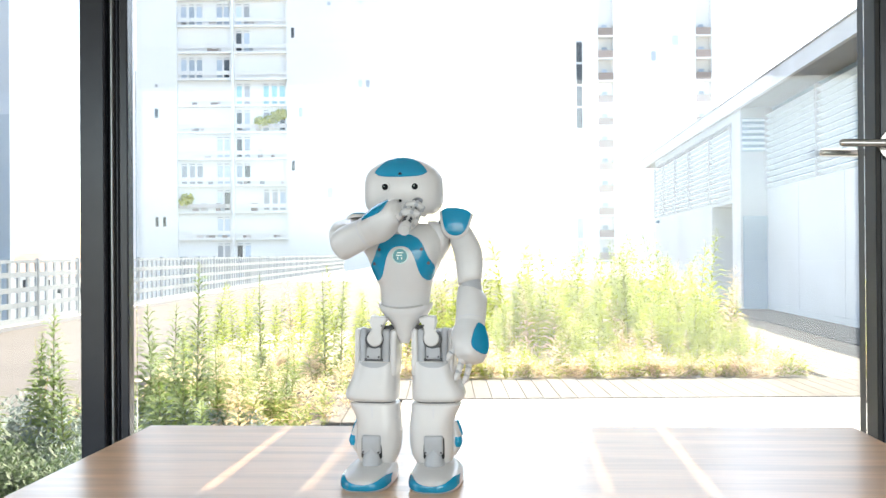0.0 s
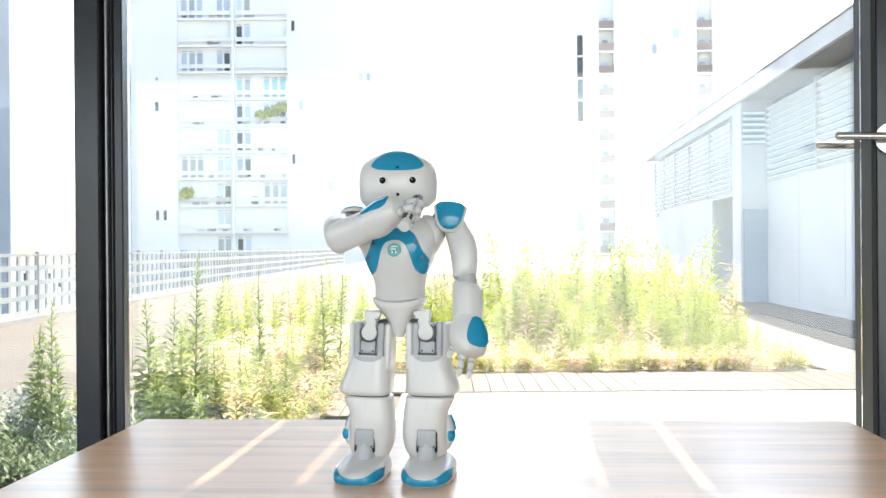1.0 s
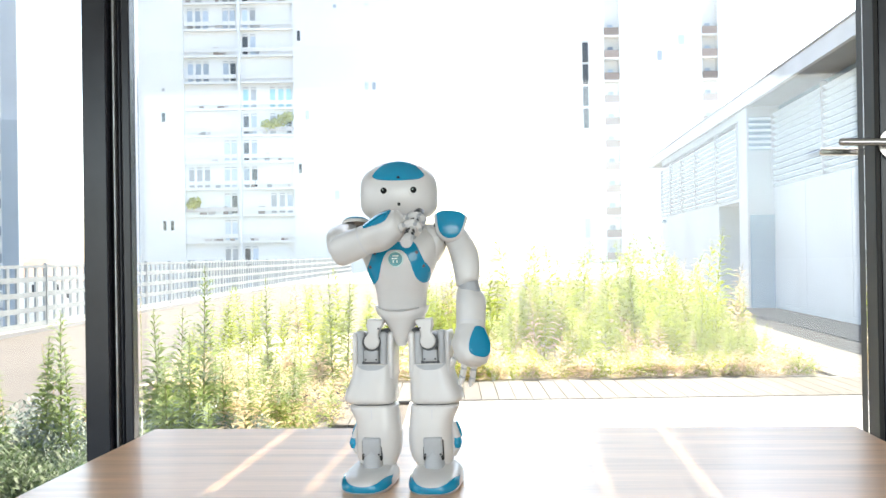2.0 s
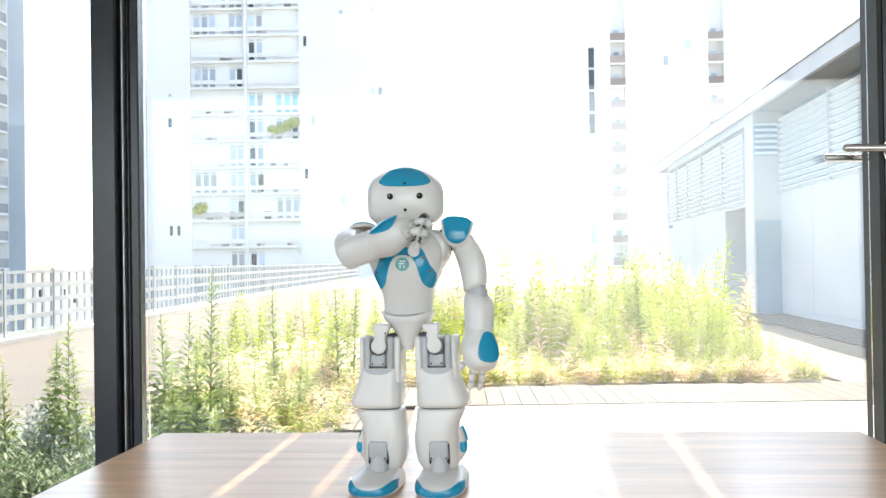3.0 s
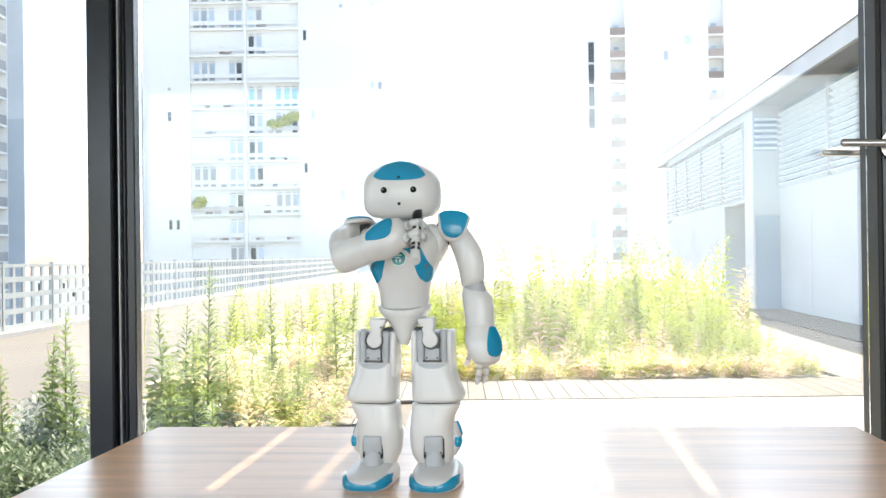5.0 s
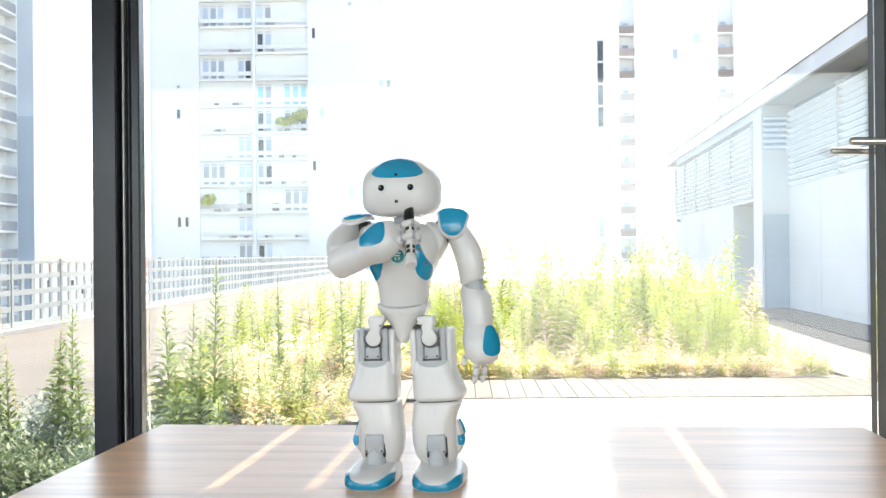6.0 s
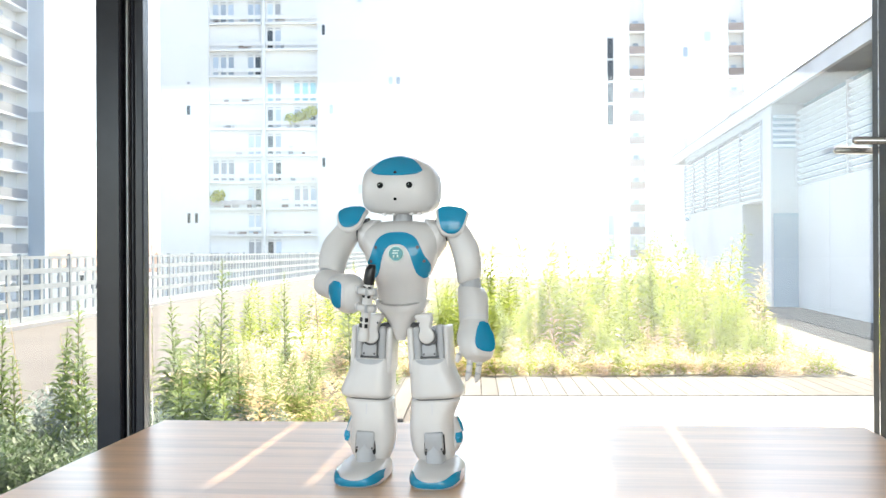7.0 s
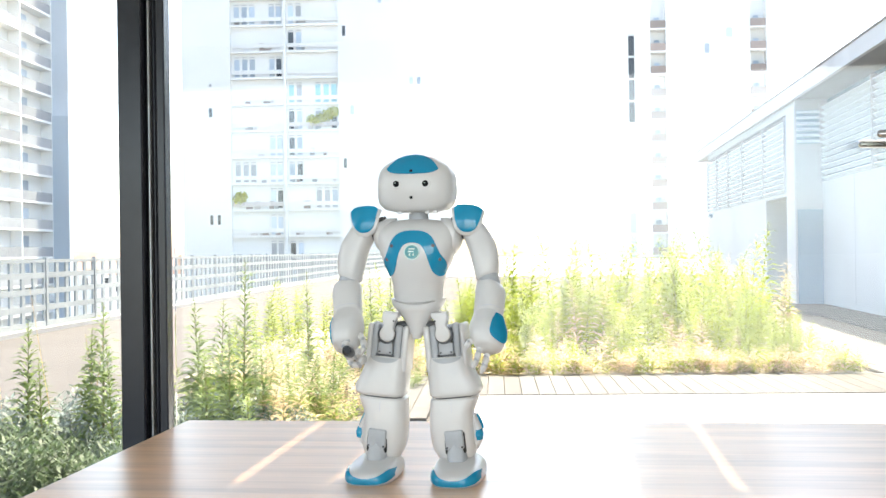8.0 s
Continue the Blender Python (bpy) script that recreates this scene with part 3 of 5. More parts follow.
def annex():
    """Low pavilion with louvred upper walls and a deep concrete eave."""
    a = thing("pavilion", "low pale pavilion with louvred walls and a concrete eave", "building", pose(5.93, 15.0, 0, 0, 0, -3.6))
    # own axes: x away from the terrace, y along its face
    part("wall", box(0.06, 8, -6, 5.3, -0.019, 2.36), "annex", a, "pale panelled lower wall", smooth=False)
    for y in (-4.4, -1.9, 0.6, 3.1):
        part("wall_panel", box(0.045, 0.059, y + 0.006, y + 2.494 if y < 3 else 5.29, 0.14, 2.35, 0.004, 1), "annex", a, smooth=False)
    part("louvre_backing", box(0.16, 8, -6, 5.3, 2.361, 3.94), "annex_glass", a, smooth=False)

    def louvres(x, y0, y1, z0, count, posts):
        slat = None
        for k in range(count):
            m = pose(x, 0, z0 + 0.112 * k, 0, 35, 0)
            if slat is None:
                slat = part("louvre", box(-0.05, 0.05, y0, y1, -0.008, 0.008), "louver", a, smooth=False, m=m)
            else:
                share(slat, "louvre", a, m)
        for y in posts:
            part("louvre_post", box(x - 0.06, x + 0.04, y, y + 0.06, z0 - 0.05, z0 + 0.112 * count), "annex", a, smooth=False)

    louvres(0.06, -6, 5.25, 2.41, 13, (-4.3, -1.4, 1.9, 5.23))
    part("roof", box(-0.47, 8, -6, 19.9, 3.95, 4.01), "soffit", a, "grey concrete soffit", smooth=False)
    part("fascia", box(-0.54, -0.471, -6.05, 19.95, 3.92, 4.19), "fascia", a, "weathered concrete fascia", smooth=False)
    part("coping", box(-0.56, -0.44, -6.06, 19.96, 4.191, 4.215), "soffit", a, "thin grey metal coping", smooth=False)
    part("roof_top", box(-0.47, 8, -6, 19.9, 4.011, 4.17), "fascia", a, smooth=False)
    # the wing behind stands forward of the near wall, its end facing the room
    part("wing_end", box(-0.46, 0.2, 5.301, 6.05, -0.019, 3.76), "annex", a, "pale end wall of the wing", smooth=False)
    part("end_backing", box(-0.42, 0.05, 5.296, 5.3, 3.09, 3.74), "annex_glass", a, smooth=False)
    end = None
    for k in range(6):
        m = pose(0, 5.27, 3.14 + 0.112 * k, 35, 0, 0)
        if end is None:
            end = part("end_louvre", box(-0.42, 0.05, -0.04, 0.04, -0.008, 0.008), "louver", a, smooth=False, m=m)
        else:
            share(end, "end_louvre", a, m)
    part("end_door", box(-0.42, 0.05, 5.27, 5.3, 0.0, 1.84, 0.004, 1), "annex_glass", a, "grey-blue metal door leaf", smooth=False)
    part("wing_wall", box(-0.46, 8, 8.16, 17.2, -0.019, 2.19), "annex", a, smooth=False)
    part("wing_lintel", box(-0.46, 8, 6.051, 8.159, 2.13, 2.19), "annex", a, smooth=False)
    # solid block whose grey stands for the shade inside the open doorway
    part("doorway", box(0.3, 8, 6.051, 8.159, -0.019, 2.129), "soffit", a, "block coloured grey for the shade inside the doorway", smooth=False)
    part("door_box", box(0.2, 0.299, 6.5, 6.75, 0.98, 1.16, 0.01), "black", a, "small dark box beside the doorway", smooth=False)
    part("wall_light", box(-0.56, -0.461, 16.2, 16.6, 2.02, 2.12, 0.02), "annex_glass", a, "small grey wall light", smooth=False)
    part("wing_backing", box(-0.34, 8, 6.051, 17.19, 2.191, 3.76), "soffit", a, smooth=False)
    louvres(-0.44, 6.06, 17.15, 2.25, 13, (6.06, 8.3, 11.0, 13.2, 15.2, 17.12))
    part("wing_top", box(-0.45, 8, 5.301, 17.2, 3.761, 3.949), "annex", a, smooth=False)
    # the shade along the wall is put into this strip's dark colour
    part("kerb", box(-0.85, 0.044, -6, 19, -0.019, 0.03), "kerb_shade", a, "kerb strip coloured dark for the shade along the wall", smooth=False)
    return a


annex()


def far_house(x, y, w, h):
    t = thing("house", "distant pale house with a red roof", "house", pose(x, y, -14), group="distant houses")
    part("wall", box(-w / 2, w / 2, 0, 9, 0, h), "tower", t, smooth=False)
    bm = bmesh.new()
    vs = [bm.verts.new(p) for p in ((-w / 2 - .3, -.3, h), (w / 2 + .3, -.3, h), (w / 2 + .3, 9.3, h), (-w / 2 - .3, 9.3, h), (-w / 2 - .3, 4.5, h + 3), (w / 2 + .3, 4.5, h + 3))]
    for f in ((0, 1, 5, 4), (2, 3, 4, 5), (0, 4, 3), (1, 2, 5), (0, 3, 2, 1)):
        bm.faces.new([vs[i] for i in f])
    part("roof", bm, "roof_red", t, smooth=False)
    for k in range(3):
        window_unit(1.0, 1.4, "dark_pane", t, pose(-w / 2 + w * (k + 0.5) / 3, -0.001, h - 2.4))


for x, y, w, h in ((-52, 150, 9, 12.2), (-66, 165, 11, 12.6), (-58, 185, 10, 13.4)):
    far_house(x, y, w, h)

# ---- robot ----
ROOT = pose(-0.062, 1.867, TABLE, 0, 0, -7)
robot = thing("humanoid_robot", "small white and blue plastic humanoid robot standing on the table", "robot", ROOT)
HIP, KNEE, ANKLE = 0.26, 0.150, 0.045
SHOULDER, SHOULDER_Z = 0.095, 0.187


def n_rows(*rows):
    return smooth_rows([tuple(r) for r in rows])


# torso, its origin between the hips
TORSO_ROWS = n_rows(
    (0.030, 0, 0.004, 0.038, 0.036, 2.3), (0.060, 0, 0.0, 0.0435, 0.040, 2.3), (0.082, 0, -0.002, 0.0450, 0.044, 2.3),
    (0.100, 0, -0.003, 0.0505, 0.050, 2.3), (0.124, 0, -0.003, 0.0615, 0.056, 2.4), (0.150, 0, -0.002, 0.069, 0.058, 2.5),
    (0.168, 0, 0.0, 0.073, 0.054, 2.6), (0.181, 0, 0.002, 0.072, 0.047, 2.6), (0.191, 0, 0.004, 0.062, 0.038, 2.5), (0.1975, 0, 0.006, 0.044, 0.028, 2.3), (0.200, 0, 0.006, 0.020, 0.014, 2.0))
torso = part("torso", loft(TORSO_ROWS, 48), "shell", robot, "glossy white torso shell")
chest = front(TORSO_ROWS)
OUTER = mirror([(0, 0.180), (0.018, 0.179), (0.035, 0.170), (0.043, 0.152), (0.050, 0.135), (0.057, 0.127), (0.0575, 0.117), (0.051, 0.100), (0.045, 0.098)])
INNER = mirror([(0, 0.157), (0.010, 0.156), (0.018, 0.150), (0.0245, 0.136), (0.028, 0.121), (0.033, 0.105), (0.042, 0.098)])
part("chest_panel", skin(strip(OUTER, INNER, 56, 6), chest, 0.0014), "blue", torso, "glossy blue arched chest panel")
for x, z in ((-0.036, 0.152), (0.036, 0.152), (-0.046, 0.128), (0.046, 0.128)):
    p = chest(x, z)
    part("sensor", rod(p + Vector((0, 0.003, 0)), p + Vector((x * 0.03, -0.0017, 0)), 0.0030, n=16), "sensor", torso, "dark reddish round sensor")
p = chest(0, 0.141)
button = part("chest_button", rod(p + Vector((0, 0.004, 0)), p + Vector((0, -0.0022, 0)), 0.0125, 0.0118, 32), "teal", torso, "round teal chest button")
bm = bmesh.new()
for x0, x1, z0, z1 in ((-0.005, 0.006, 0.0045, 0.0065), (-0.006, 0.004, 0.0, 0.002), (-0.0045, -0.0025, -0.0065, -0.002), (0.0022, 0.0042, -0.0065, -0.002)):
    add_box(bm, x0, x1, p.y - 0.0032, p.y - 0.0021, p.z + z0, p.z + z1)
part("button_mark", bm, "pale", button, "pale mark", smooth=False)
part("button_ring", loft([(0.0, 0, 0, 0.0142, 0.0142, 2), (0.0018, 0, 0, 0.0138, 0.0138, 2), (0.0019, 0, 0, 0.0125, 0.0125, 2), (0.0005, 0, 0, 0.0122, 0.0122, 2)], 36), "pale", button, m=Matrix.Translation(p + Vector((0, 0.0005, 0))) @ pose(0, 0, 0, 90, 0, 0))
part("neck", loft(n_rows((0.190, 0, 0.006, 0.0185, 0.018, 2), (0.206, 0, 0.006, 0.0175, 0.017, 2), (0.235, 0, 0.008, 0.0165, 0.016, 2)), 28), "grey", torso, "grey neck joint")
for s in (-1, 1):
    part("shoulder_joint", rod((s * 0.062, 0.004, SHOULDER_Z - 0.004), (s * 0.083, 0.004, SHOULDER_Z - 0.004), 0.023, 0.020, 28), "dark_grey", torso, "dark grey shoulder joint")
    part("shoulder_shell", loft(n_rows((0.135, s * 0.055, 0.004, 0.012, 0.022, 2.2), (0.155, s * 0.062, 0.004, 0.0165, 0.032, 2.3), (0.176, s * 0.0645, 0.005, 0.0170, 0.036, 2.4), (0.193, s * 0.060, 0.006, 0.0165, 0.030, 2.3), (0.202, s * 0.050, 0.006, 0.010, 0.016, 2.0)), 28), "shell", torso)

# pelvis
PELVIS = n_rows((-0.006, 0, -0.020, 0.008, 0.010, 2), (0.004, 0, -0.016, 0.0125, 0.018, 2.1), (0.022, 0, -0.010, 0.021, 0.028, 2.1), (0.040, 0, -0.005, 0.034, 0.037, 2.2), (0.052, 0, -0.003, 0.0455, 0.0425, 2.3), (0.062, 0, -0.002, 0.0485, 0.0445, 2.3))
bm = loft(PELVIS, 44)
for v in bm.verts:
    if v.co.z > 0.05:
        v.co.z += 0.010 * (abs(v.co.x) / 0.048) ** 2 - 0.007
pelvis = part("pelvis", bm, "shell", robot, "white pointed pelvis shell")
for s in (-1, 1):
    # a flat bracket, broad at the top, ending in a round boss
    line = [(0.0565, 0.043), (0.0300, 0.0405), (0.0285, 0.036), (0.0360, 0.024), (0.0385, 0.014)]
    line += [(0.050 + 0.0138 * math.cos(q), 0.003 + 0.0138 * math.sin(q)) for q in (math.radians(150 + 13 * k) for k in range(20))]
    line += [(0.0555, 0.019), (0.0590, 0.032)]
    bm = bmesh.new()
    face_a = bm.faces.new([bm.verts.new((s * x, -0.043, z)) for x, z in line])
    ex = bmesh.ops.extrude_face_region(bm, geom=[face_a])
    bmesh.ops.translate(bm, vec=(0, 0.024, 0), verts=[v for v in ex["geom"] if isinstance(v, bmesh.types.BMVert)])
    bmesh.ops.recalc_face_normals(bm, faces=bm.faces)
    rim = [e for e in bm.edges if all(v.co.y < -0.04 for v in e.verts)]
    bmesh.ops.bevel(bm, geom=rim, offset=0.0028, segments=3, affect="EDGES", profile=0.5)
    part("hip_bracket", bm, "shell", pelvis, "white hip bracket with a round boss")
    part("bracket_screw", rod((s * 0.037, -0.0425, 0.026), (s * 0.037, -0.0438, 0.026), 0.0018, n=12), "dark_grey", pelvis)
    part("hip_ring", rod((s * 0.0515, -0.012, 0.0015), (s * 0.0515, -0.0375, 0.0015), 0.0162, n=28), "dark_grey", pelvis, "dark joint ring")
    part("hip_axle", rod((s * 0.018, -0.014, 0.018), (s * 0.046, -0.016, 0.014), 0.0085, n=16), "dark_grey", pelvis)

# head, its origin at the neck
HEAD = n_rows((0.004, 0, 0, 0.036, 0.036, 2.6), (0.008, 0, 0, 0.055, 0.047, 2.9), (0.020, 0, -0.001, 0.0670, 0.053, 3.0), (0.040, 0, -0.002, 0.0692, 0.058, 2.9),
              (0.060, 0, -0.002, 0.0692, 0.058, 2.8), (0.076, 0, 0.0, 0.0665, 0.054, 2.7), (0.088, 0, 0.002, 0.0585, 0.047, 2.5), (0.099, 0, 0.004, 0.043, 0.038, 2.2), (0.106, 0, 0.006, 0.028, 0.026, 2.1), (0.1095, 0, 0.007, 0.012, 0.012, 2))
head = part("head", loft(HEAD, 56), "shell", robot, "glossy white rounded head")
face = front(HEAD)
low = [(-0.0455, 0.0775), (-0.037, 0.0715), (-0.018, 0.0695), (0, 0.069), (0.018, 0.0695), (0.037, 0.0715), (0.0455, 0.0775)]
high = [(-0.0455, 0.0785), (-0.039, 0.0890), (-0.024, 0.1030), (0, 0.1088), (0.024, 0.1030), (0.039, 0.0890), (0.0455, 0.0785)]
part("forehead_panel", skin(strip(high, low, 40, 8), face, 0.0024), "blue", head, "glossy blue forehead panel")
p = face(0, 0.0745)
part("camera_lens", rod(p + Vector((0, 0.004, 0)), p + Vector((0, -0.003, 0.0004)), 0.0030, n=16), "pupil", head, "black camera lens")
p = face(0, 0.0285)
part("mouth_lens", rod(p + Vector((0, 0.004, 0)), p + Vector((0, -0.0012, 0)), 0.0028, n=16), "pupil", head, "black mouth camera lens")
for s in (-1, 1):
    p = face(s * 0.0258, 0.0525)
    out = Vector((s * 0.10, -1, 0.02)).normalized()
    eye = part("eye", rod(p - out * 0.002, p + out * 0.0019, 0.0094, 0.0084, 28), "shell", head, "round white eye ring")
    part("iris", rod(p, p + out * 0.0023, 0.0056, n=24), "pupil", eye, "dark eye ring")
    part("pupil", rod(p, p + out * 0.0030, 0.0044, n=20), "pupil", eye, "black pupil")
    # a pale dot set on the pupil as its painted highlight
    part("glint", rod(p + Vector((-0.0012, 0, 0.0012)), p + Vector((-0.0012, 0, 0.0012)) + out * 0.0034, 0.0008, n=8), "pale", eye)
    ear = part("ear", rod((s * 0.058, 0.004, 0.048), (s * 0.0685, 0.004, 0.048), 0.026, 0.024, 36), "ear", head, "pale grey round ear")
    part("ear_ring", rod((s * 0.060, 0.004, 0.048), (s * 0.0696, 0.004, 0.048), 0.013, n=28), "shell", ear)
for x in (-0.030, -0.012, 0.020, 0.034):
    part("chin_clip", box(x, x + 0.008, -0.034, -0.028, 0.0005, 0.0055, 0.001, 1), "shell", head, smooth=False)

# arms: each limb hangs from its joint along -z, its outer panel towards -y


def shoulder_cap(parent):
    def at(x, z):
        q = 1 - (x / 0.046) ** 2 - (z / 0.044) ** 2
        return Vector((x, -0.034 * math.sqrt(max(q, 0.02)), z))
    a = [(-0.0285, 0.020), (-0.020, 0.0275), (0, 0.0295), (0.020, 0.0275), (0.0285, 0.020)]
    b = [(-0.0285, 0.019), (-0.023, -0.012), (-0.012, -0.0235), (0, -0.026), (0.012, -0.0235), (0.023, -0.012), (0.0285, 0.019)]
    cap = part("shoulder_cap", skin(strip(a, b, 30, 8), at, 0.003, -0.0002), "shell", robot, "white rimmed shoulder pad")
    k = 0.82
    part("cap_panel", skin(strip([(x * k, z * 0.95 + 0.0022) for x, z in a], [(x * k, z * k + 0.0016) for x, z in b], 30, 8), at, 0.0052, -0.002), "blue", cap, "glossy blue pad")
    return cap


def upper_rows(side):
    """Upper arm shell, bowed outwards."""
    return n_rows((-0.0985, 0, 0, 0.0195, 0.021, 2.6), (-0.0955, 0, -0.001, 0.0215, 0.023, 2.6), (-0.075, side * 0.0045, -0.003, 0.0238, 0.025, 2.6), (-0.045, side * 0.0075, -0.003, 0.0245, 0.026, 2.5), (-0.015, side * 0.004, 0, 0.0225, 0.025, 2.4), (0.008, 0, 0, 0.019, 0.022, 2.2), (0.022, 0, 0, 0.012, 0.014, 2.0), (0.026, 0, 0, 0.004, 0.005, 2.0))


def fore_rows(dx, dy):
    """Forearm shell, open at the inner side of the elbow."""
    return n_rows((-0.066, 0, 0, 0.0205, 0.022, 2.6), (-0.058, 0, 0, 0.0225, 0.0245, 2.6), (-0.03, 0, 0, 0.0235, 0.0255, 2.6), (-0.012, 0.001 * dx, 0.001 * dy, 0.0235, 0.0255, 2.6),
                  (0.002, 0.005 * dx, 0.005 * dy, 0.0185 + 0.004 * abs(dy), 0.0205 + 0.004 * abs(dx), 2.5), (0.012, 0.011 * dx, 0.011 * dy, 0.010 + 0.009 * abs(dy), 0.0115 + 0.009 * abs(dx), 2.3), (0.017, 0.013 * dx, 0.013 * dy, 0.005 + 0.005 * abs(dy), 0.005 + 0.005 * abs(dx), 2))


PALM = n_rows((-0.130, 0.001, -0.006, 0.014, 0.013, 2.4), (-0.124, 0, -0.007, 0.0245, 0.020, 2.5), (-0.107, 0, -0.005, 0.0320, 0.0255, 2.5), (-0.087, 0, -0.002, 0.0320, 0.0285, 2.5), (-0.069, 0, 0, 0.0255, 0.0262, 2.5), (-0.055, 0, 0, 0.0215, 0.023, 2.5), (-0.050, 0, 0, 0.015, 0.016, 2.3))


def finger(points, r):
    """Squarish links with small gaps at the knuckles."""
    bm = bmesh.new()
    for i, (a, b) in enumerate(zip(points, points[1:])):
        k = r * (1 - 0.09 * i)
        a, b = Vector(a), Vector(b)
        d = (b - a).normalized()
        q = d.to_track_quat("Z", "Y").to_matrix().to_4x4()
        n = (b - a).length * 0.5
        rows = [(-n * 0.86, 0, 0, k * 0.72, k * 0.72, 2.6), (-n * 0.62, 0, 0, k, k, 3.2), (n * 0.62, 0, 0, k * 0.95, k * 0.95, 3.2), (n * 0.9, 0, 0, k * 0.66, k * 0.66, 2.6)]
        link_bm = loft(rows, 16)
        link_bm.transform(Matrix.Translation((a + b) / 2) @ q)
        me = bpy.data.meshes.new("link")
        link_bm.to_mesh(me)
        link_bm.free()
        bm.from_mesh(me)
        bpy.data.meshes.remove(me)
    ball(points[-1], r * 0.66, bm, 12)
    return bm


def digit(name, points, r, parent, label):
    f = part(name, finger(points, r), "shell", parent, label)
    for p in points[:-1]:
        p = Vector(p)
        part("knuckle_pin", rod(p - Vector((r * 0.93, 0, 0)), p + Vector((r * 0.93, 0, 0)), r * 0.5, n=12), "grey", f, "grey knuckle pin")
    return f


def arm(side, holding):
    upper = part("upper_arm", loft(upper_rows(side), 32), "shell", robot, "white upper arm shell")
    cap = shoulder_cap(upper)
    part("elbow_joint", loft(n_rows((-0.128, 0, 0, 0.010, 0.011, 2), (-0.118, 0, 0, 0.0165, 0.018, 2.1), (-0.094, 0, 0, 0.0180, 0.0195, 2.2)), 24), "grey", upper, "grey elbow joint")
    fore = part("forearm", loft(n_rows((-0.066, 0, 0, 0.0205, 0.022, 2.6), (-0.058, 0, 0, 0.0225, 0.0245, 2.6), (-0.03, 0, 0, 0.0235, 0.0255, 2.6), (-0.012, 0, 0, 0.0240, 0.026, 2.5), (0.000, -0.0005, 0.001, 0.0230, 0.025, 2.4), (0.006, -0.001, 0.001, 0.0205, 0.0225, 2.3), (0.0095, -0.001, 0.001, 0.0165, 0.018, 2.2), (0.0105, -0.001, 0.001, 0.010, 0.011, 2)) if holding else fore_rows(0.1, 1), 32), "shell", robot, "white forearm shell")
    bm = loft([(-0.0524, 0, 0, 0.0232, 0.0253, 2.6), (-0.0518, 0, 0, 0.0232, 0.0253, 2.6)], 32)
    part("seam", bm, "ear", fore)
    hand = part("hand", loft(PALM, 36), "shell", robot, "white rounded hand shell")
    at = front(PALM)
    a = [(-0.0105, -0.066), (-0.004, -0.0605), (0.004, -0.0605), (0.0105, -0.066)]
    b = [(-0.0105, -0.067), (-0.0215, -0.086), (-0.0245, -0.109), (-0.0135, -0.1185), (0.0135, -0.1185), (0.0245, -0.109), (0.0215, -0.086), (0.0105, -0.067)]
    part("hand_panel", skin(strip(a, b, 30, 8), at, 0.0017), "blue", hand, "glossy blue hand panel")
    part("palm", loft([(-0.121, 0, 0.008, 0.018, 0.006, 2.5), (-0.105, 0, 0.013, 0.022, 0.008, 2.5), (-0.085, 0, 0.016, 0.021, 0.008, 2.5), (-0.072, 0, 0.014, 0.016, 0.006, 2.5)], 24), "shell", hand, "grey inner palm")
    if holding:
        for x in (-0.014, 0.014):
            pts = [(x, 0.000, -0.118), (x, -0.006, -0.136), (x, -0.001, -0.155), (x, 0.012, -0.158), (x, 0.017, -0.147)]
            digit("finger", pts, 0.0066, hand, "white jointed finger")
        digit("thumb", [(0.002, 0.016, -0.104), (0.002, 0.026, -0.120), (0.002, 0.026, -0.136), (0.002, 0.018, -0.146)], 0.0062, hand, "white jointed thumb")
        part("knuckle", box(-0.021, 0.021, -0.010, 0.006, -0.128, -0.114, 0.003), "grey", hand)
    else:
        for x in (-0.011, 0.010):
            pts = [(x, 0.001, -0.118), (x, 0.003, -0.135), (x * 1.05, 0.006, -0.149), (x * 1.05, 0.011, -0.160)]
            digit("finger", pts, 0.0054, hand, "white jointed finger")
        digit("thumb", [(-side * 0.012, 0.014, -0.106), (-side * 0.019, 0.020, -0.116), (-side * 0.021, 0.024, -0.126)], 0.0058, hand, "white jointed thumb")
    return upper, fore, hand, cap


right_arm, left_arm = arm(-1, True), arm(1, False)


# legs


